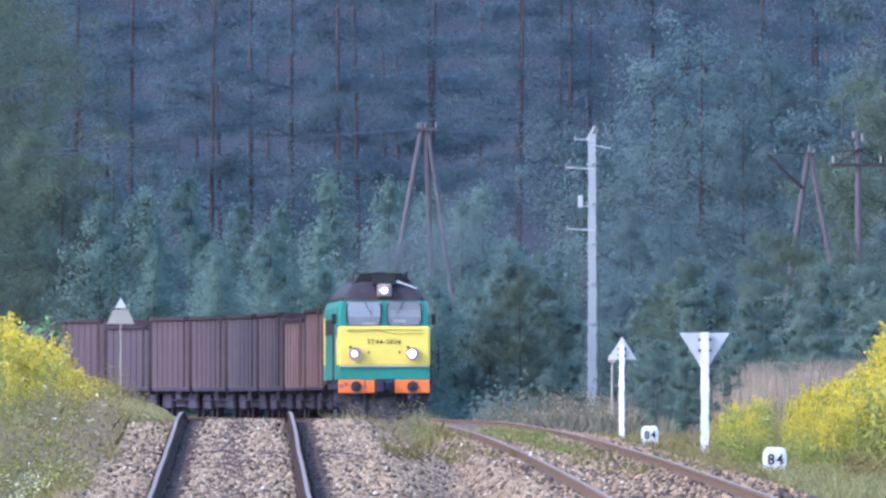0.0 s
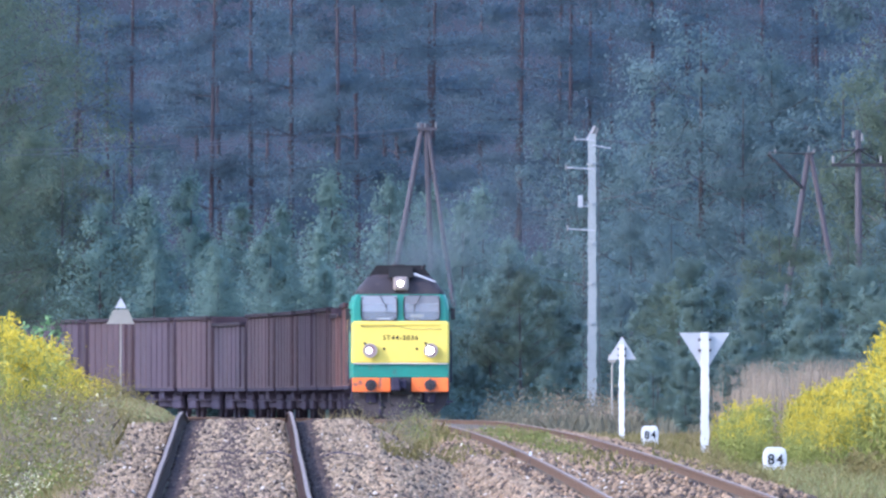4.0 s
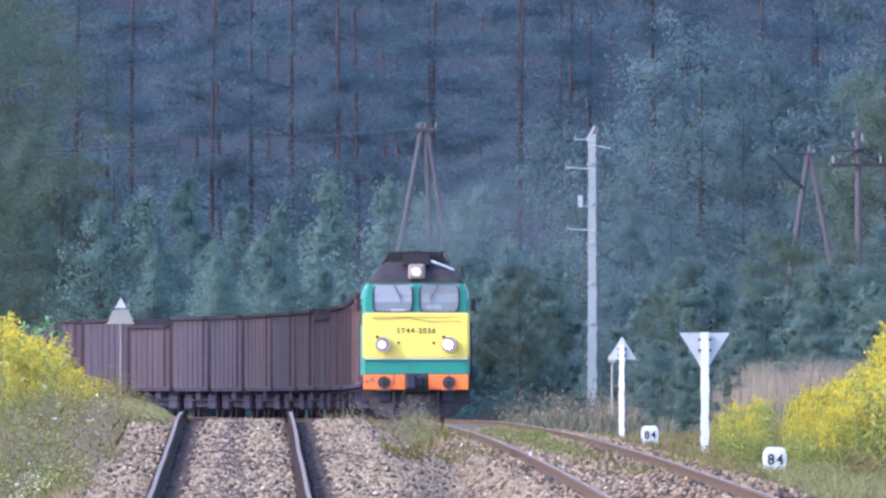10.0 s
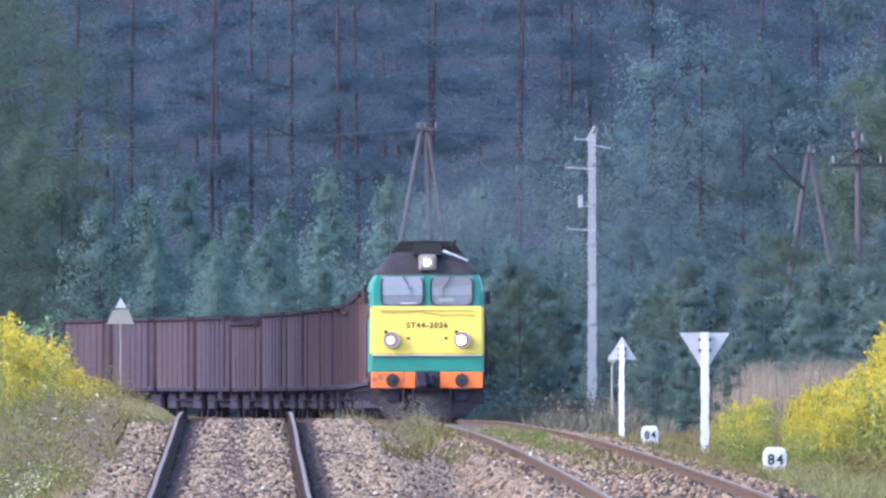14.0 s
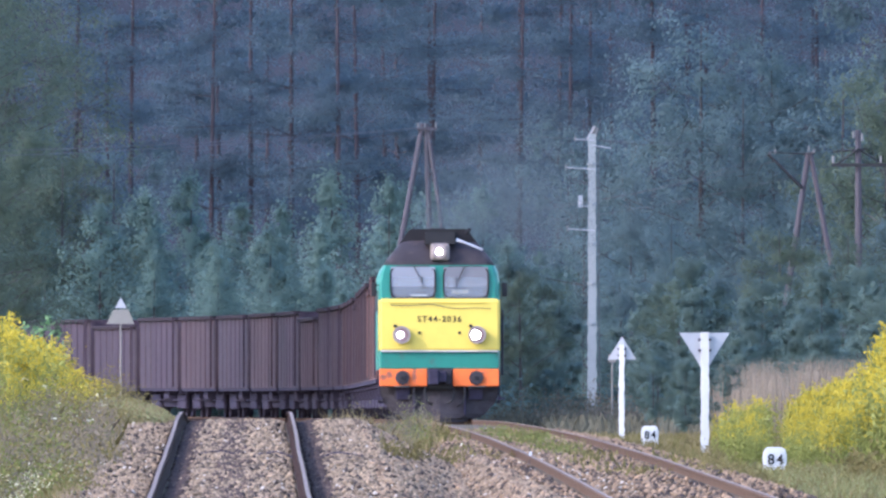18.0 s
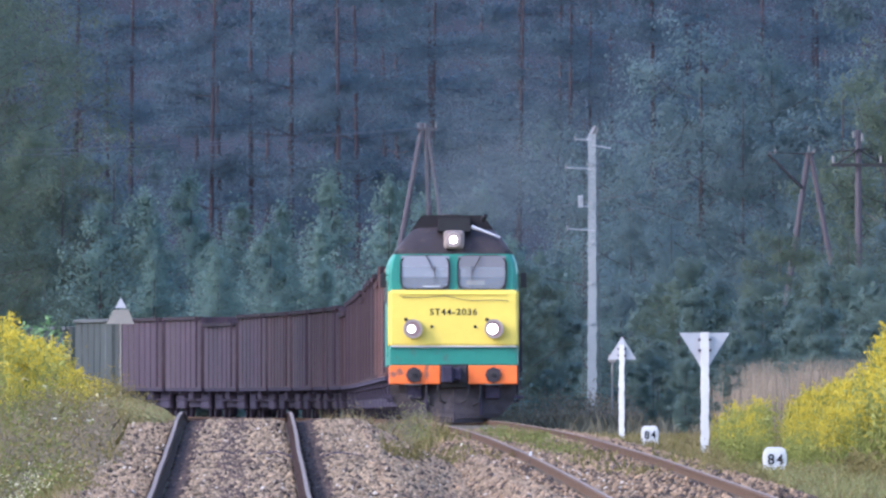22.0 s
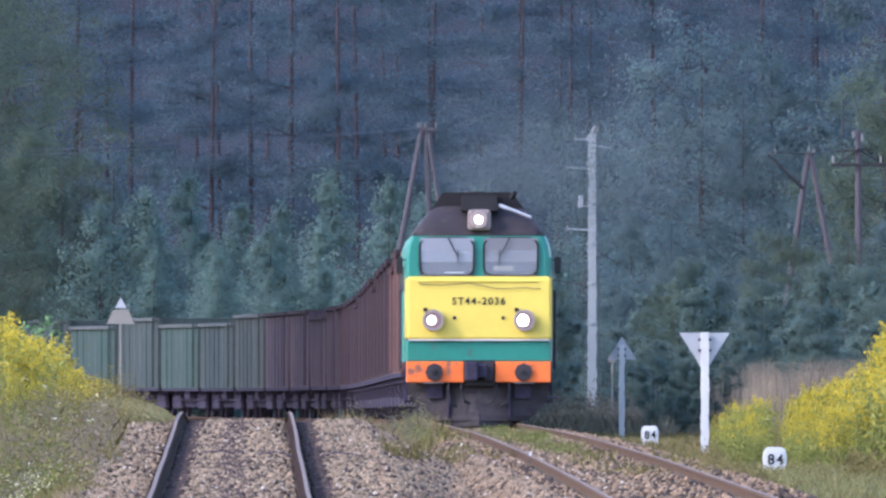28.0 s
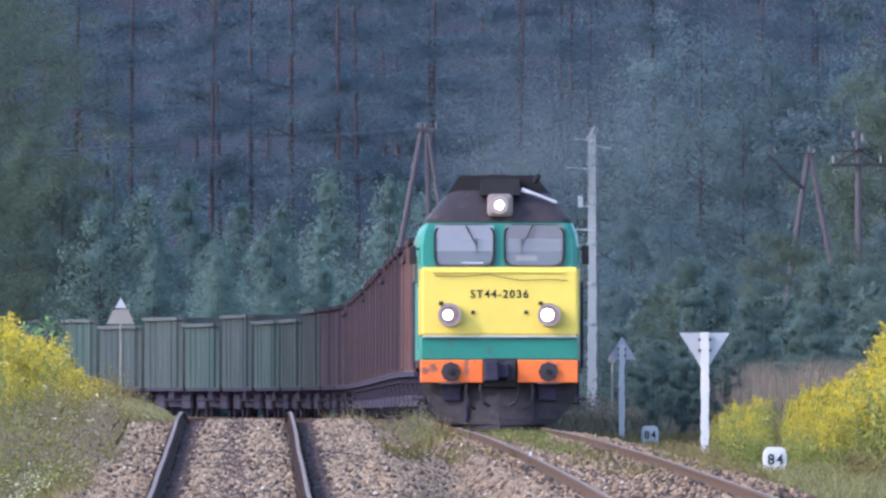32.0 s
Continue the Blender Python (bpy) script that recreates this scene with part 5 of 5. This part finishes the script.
    x2, d2 = patches(rng, [(rng.uniform(-4.5, -3.75), rng.uniform(208, 226)) for _ in range(14)], 30, 0.14, 1.5)
    x, d = np.concatenate((x, x2)), np.concatenate((d, d2))
    z = np.array([ground_z(a, b) for a, b in zip(x, d)]) + rng.uniform(0.12, 0.38, len(x))
    x3, d3 = patches(rng, [(rng.uniform(-5.3, -4.2) * q / 270, q) for q in rng.uniform(232, 300, 24)], 5, 0.035, 0.08)
    z3 = np.array([ground_z(a, b) for a, b in zip(x3, d3)]) + np.repeat(rng.uniform(0.25, 0.55, 24), 5) + rng.normal(0, 0.012, len(x3))
    tagged(new("white_umbels", leaf_mesh("white_umbels", quads(np.stack((x3, d3, z3), -1), None, 0.019, rng, 0.8), M_WHITE_FLOWER)), "flat white flower heads above the bank weeds", "flowers", kind="stuff")
    v = quads(np.stack((x, d, z), -1), None, 0.0135, rng)
    tagged(new("white_wildflowers", leaf_mesh("white_wildflowers", v, M_PALEBLOOM)), "small white wildflowers on the bank", "flowers", kind="stuff")


build_grass()


def build_goldenrod(seed, height, flower=0.52):
    rng = np.random.default_rng(seed)
    g = tagged(new("goldenrod"), "tall goldenrod plant in full yellow flower", "flowering plant", "goldenrod plants")
    bm, leaves, blooms = B(), [], []
    for k in range(9):
        h = height * rng.uniform(0.7, 1.05)
        foot_ = Vector((rng.normal(0, 0.16), rng.normal(0, 0.16), 0))
        tip = foot_ + Vector((rng.normal(0, 0.12), rng.normal(0, 0.12), h))
        rod(bm, foot_, tip, 0.008, 0.004, 4)
        for q in np.linspace(0.10, 0.92, 14):
            leaves.append(np.array(foot_.lerp(tip, q)) + rng.normal(0, 0.06, (4, 3)))
        for q in np.linspace(flower, 1.02, 2 + int(27 * (1.0 - flower))):
            spread = 0.03 + 0.20 * (1.06 - q)
            blooms.append(np.array(foot_.lerp(tip, q)) + rng.normal(0, 1, (11 if flower < 0.9 else 5, 3)) * np.array([spread, spread, 0.035]))
    tagged(part("stem", bm, M_WEED, g), kind="stuff")
    ob = new("foliage", leaf_mesh("leaves", quads(np.concatenate(leaves), None, 0.048, rng), M_GOLDLEAF))
    ob.parent = g
    tagged(ob, kind="stuff")
    ob = new("bloom", leaf_mesh("bloom", quads(np.concatenate(blooms), None, 0.024, rng), M_GOLD))
    ob.parent = g
    tagged(ob, kind="stuff")
    return g


def build_weed(seed):
    rng = np.random.default_rng(seed)
    g = tagged(new("leafy_weed"), "low olive-green leafy weed in the ballast", "weed", "leafy weeds")
    bm, leaves = B(), []
    for k in range(9):
        tip = Vector((rng.normal(0, 0.14), rng.normal(0, 0.14), rng.uniform(0.12, 0.30)))
        rod(bm, (0, 0, 0), tip, 0.006, 0.003, 4)
        for q in np.linspace(0.3, 1, 5):
            leaves.append(np.array(Vector((0, 0, 0)).lerp(tip, q)) + rng.normal(0, 0.03, (4, 3)))
    tagged(part("stem", bm, M_OLIVE, g), kind="stuff")
    ob = new("foliage", leaf_mesh("leaves", quads(np.concatenate(leaves), None, 0.022, rng), M_OLIVE))
    ob.parent = g
    tagged(ob, kind="stuff")
    return g


def build_verge_plants():
    rng = np.random.default_rng(33)
    protos = [build_goldenrod(100 + k, 1.45, (0.5, 0.6, 0.86, 0.55, 0.68, 0.96)[k]) for k in range(6)]
    spots = []
    for _ in range(26):
        d, u, vigour = rng.uniform(312, 400), rng.uniform(0, 1) ** 0.8, rng.normal(1, 0.13)
        for _ in range(7):
            q, v = d + rng.normal(0, 5), u + rng.normal(0, 0.05)
            x = 4.5 + max(0, v) * 3.1
            tall = np.interp(x, (4.4, 4.8, 5.2, 5.5, 5.75, 6.3, 6.8, 7.3, 8.0), (0.46, 0.56, 0.56, 0.38, 0.62, 0.84, 1.04, 1.22, 1.28))
            spots.append((x * q / 345, q, vigour * tall * (0.72 + 0.33 * (q - 312) / 88) + rng.normal(0, 0.04)))
    for _ in range(18):
        d, u, vigour = rng.uniform(300, 390), rng.uniform(0, 1) ** 0.8, rng.normal(1, 0.12)
        for _ in range(7):
            q, v = d + rng.normal(0, 5), u + rng.normal(0, 0.05)
            spots.append((-5.0 * q / 335 - max(0, v) * 2.2 * q / 335, q, vigour * (0.45 + 0.76 * max(0, v)) * (0.75 + 0.3 * (q - 300) / 90) + rng.normal(0, 0.05)))
    spots += [(-5.75 + 0.1 * (k % 3), 268 + 5 * k, 0.34 + 0.05 * (k % 4)) for k in range(8)]
    spots += [(4.72, 366, 0.5), (4.75, 360, 0.42)]
    for k, (x, d, s) in enumerate(spots):
        if k < len(protos):
            protos[k].matrix_basis = pose(x, d, ground_z(x, d) - 0.03, 0, 0, rng.uniform(0, 360))
            protos[k].scale = (s, s, s)
        else:
            green = rng.uniform() < (0.97 if 0 < x * 345 / d < 5.6 else 0.2)
            plant(protos[(5 if x * 345 / d < 4.75 else rng.choice((2, 5, 5, 5))) if green else rng.integers(len(protos))], x, d, s, rng, 0.03)
    weeds = [build_weed(7 + k) for k in range(3)]
    for k, (x, d) in enumerate(((-0.45, 262), (-0.35, 268), (-0.6, 258), (-0.3, 275), (0.05, 300), (-0.9, 300), (1.0, 300), (0.7, 290), (2.0, 300), (2.35, 255), (-5.2, 230), (5.6, 290), (5.9, 296), (5.75, 301), (6.1, 287))):
        if k < 3:
            weeds[k].matrix_basis = pose(x, d, ground_z(x, d) - 0.02)
        else:
            plant(weeds[k % 3], x, d, rng.uniform(0.45, 0.85) * (2.2 if x > 5 else 1), rng, 0.02)


build_verge_plants()


def build_sapling():
    rng = np.random.default_rng(3)
    x, d = -7.75, 402
    g = tagged(new("sapling"), "bright-green leafy sapling above the goldenrod", "sapling")
    g.matrix_basis = pose(x, d, ground_z(x, d) - 0.05)
    bm, cs = B(), []
    for k in range(7):
        tip = Vector((rng.normal(0, 0.28), rng.normal(0, 0.25), rng.uniform(1.5, 2.55)))
        rod(bm, (0, 0, 0), tip, 0.014, 0.004, 5)
        for q in np.linspace(0.45, 1.0, 9):
            cs.append(np.array(Vector((0, 0, 0)).lerp(tip, q)) + rng.normal(0, 0.09, (9, 3)))
    part("stem", bm, M_BARK2, g)
    ob = new("foliage", leaf_mesh("foliage", quads(np.concatenate(cs), None, 0.06, rng), M_SAPLING))
    ob.parent = g
    tagged(ob, kind="stuff")


build_sapling()


def build_trackside_bits():
    rng = np.random.default_rng(77)
    # a thin cable lying across the near track
    bm = B()
    pts = []
    for x in np.linspace(-4.6, -0.9, 40):
        d = 250 + 0.8 * math.sin(x * 1.7)
        pts.append(Vector((x, d, ground_z(x, d) + 0.03 + 0.02 * math.sin(9 * x))))
    loft(bm, [[p + Vector((0, 0, 0.008)), p + Vector((0, -0.008, 0)), p + Vector((0, 0, -0.008)), p + Vector((0, 0.008, 0))] for p in pts])
    tagged(new("ground_cable", mesh_of("ground_cable", bm, M_UNDER)), "thin dark cable lying across the ballast", "cable")
    # a white peg by the rusty rail
    x, d = 1.13, 281
    peg = tagged(new("survey_peg"), "short white-topped survey peg beside the rusty rail", "peg")
    peg.matrix_basis = pose(x, d, ground_z(x, d) - 0.05, 4, 5, 0)
    part("shaft", box(B(), -0.016, 0.016, -0.016, 0.016, 0, 0.20, 0.004), M_WOOD, peg)
    part("painted_top", box(B(), -0.018, 0.018, -0.018, 0.018, 0.12, 0.215, 0.004), M_WHITE, peg)
    xs, ds = np.array([0.98, 0.78, 0.86, 1.02, 1.1, 1.2, 0.3]), np.array([279, 424, 428, 426, 430, 427, 330])
    scatter_stones("white_stones", "a few white stones beside the rusty track", xs, ds, 0.06, M_WHITE_FLOWER, rng)
    xs, ds = patches(rng, [(-7.75, 556), (-7.45, 552), (-7.95, 560)], 220, 0.16, 4)
    blades("reddish_weeds", "reddish autumn weeds below the triangle board", xs, ds, 0.75, 0.012, M_REDWEED, rng, 0.15, "weeds")


build_trackside_bits()


# ---- thin exhaust smoke: drifting clouds of fine specks ----
def build_smoke(seed, count, spread, lean):
    rng = np.random.default_rng(seed)
    r = 2.0 * rng.uniform(0, 1, count) ** 0.5 * rng.uniform(0.6, 1.0, count)
    a = rng.uniform(0, 6.283, count)
    e = np.arcsin(rng.uniform(-1, 1, count))
    c = np.stack((r * np.cos(e) * np.cos(a) * spread[0], r * np.cos(e) * np.sin(a) * spread[1], r * np.sin(e) * spread[2]), -1)
    c[:, 0] += c[:, 2] * lean
    ob = new("smoke_puff", leaf_mesh("smoke_puff", quads(c, None, 0.0105, rng), M_SMOKE))
    return tagged(ob, "thin drifting blue-grey diesel exhaust smoke", "smoke", "puffs of exhaust smoke", kind="stuff")


# place behind the locomotive's nose, size and drift of each puff
PUFFS = [(build_smoke(50, 24000, (0.6, 0.9, 0.5), 0.6), (0.5, 7.6, 4.9)), (build_smoke(51, 52000, (1.3, 1.8, 0.95), 0.5), (1.5, 10, 5.3)),
         (build_smoke(52, 46000, (2.1, 3.0, 1.5), 0.4), (2.6, 15, 5.9)), (build_smoke(53, 14000, (2.6, 4.0, 2.0), 0.3), (3.4, 22, 6.8))]


# ---- the train's run: steady, round the curve and towards the camera ----
SPEED = 9.063
LOCO_FRONT = 686.6
START_ARC = float(np.interp(LOCO_FRONT, LINE[:, 1], ARC)) - 0.5


def vehicle_pose(front, b1, b2):
    p, q = on_line(front + b1), on_line(front + b2)
    d = (q - p).normalized()
    right = d.cross(Vector((0, 0, 1))).normalized()
    up = right.cross(d)
    m = Matrix((right, d, up)).transposed().to_4x4()
    m.translation = p - d * b1
    return m


def motions():
    times = [2.0 * k for k in range(17)]
    walk(LOCO, [(t, vehicle_pose(START_ARC - SPEED * t, 4.3, 12.6)) for t in times])
    for k, (puff, (dx, dy, dz)) in enumerate(PUFFS):
        rows = []
        for t in times:
            p = on_line(START_ARC - SPEED * t + dy)
            sway = math.sin(0.7 * t + 1.3 * k)
            rows.append((t, pose(p.x + dx + 0.25 * sway * (1 + k) * 0.5, p.y, p.z + dz + 0.2 * math.cos(0.5 * t + k), 0, 0, 9 * t)))
        walk(puff, rows)
    for k, wagon in enumerate(WAGONS):
        offset = 17.2 + 13.92 * k
        walk(wagon, [(t, vehicle_pose(START_ARC + offset - SPEED * t, 2.64, 11.28)) for t in times])


motions()
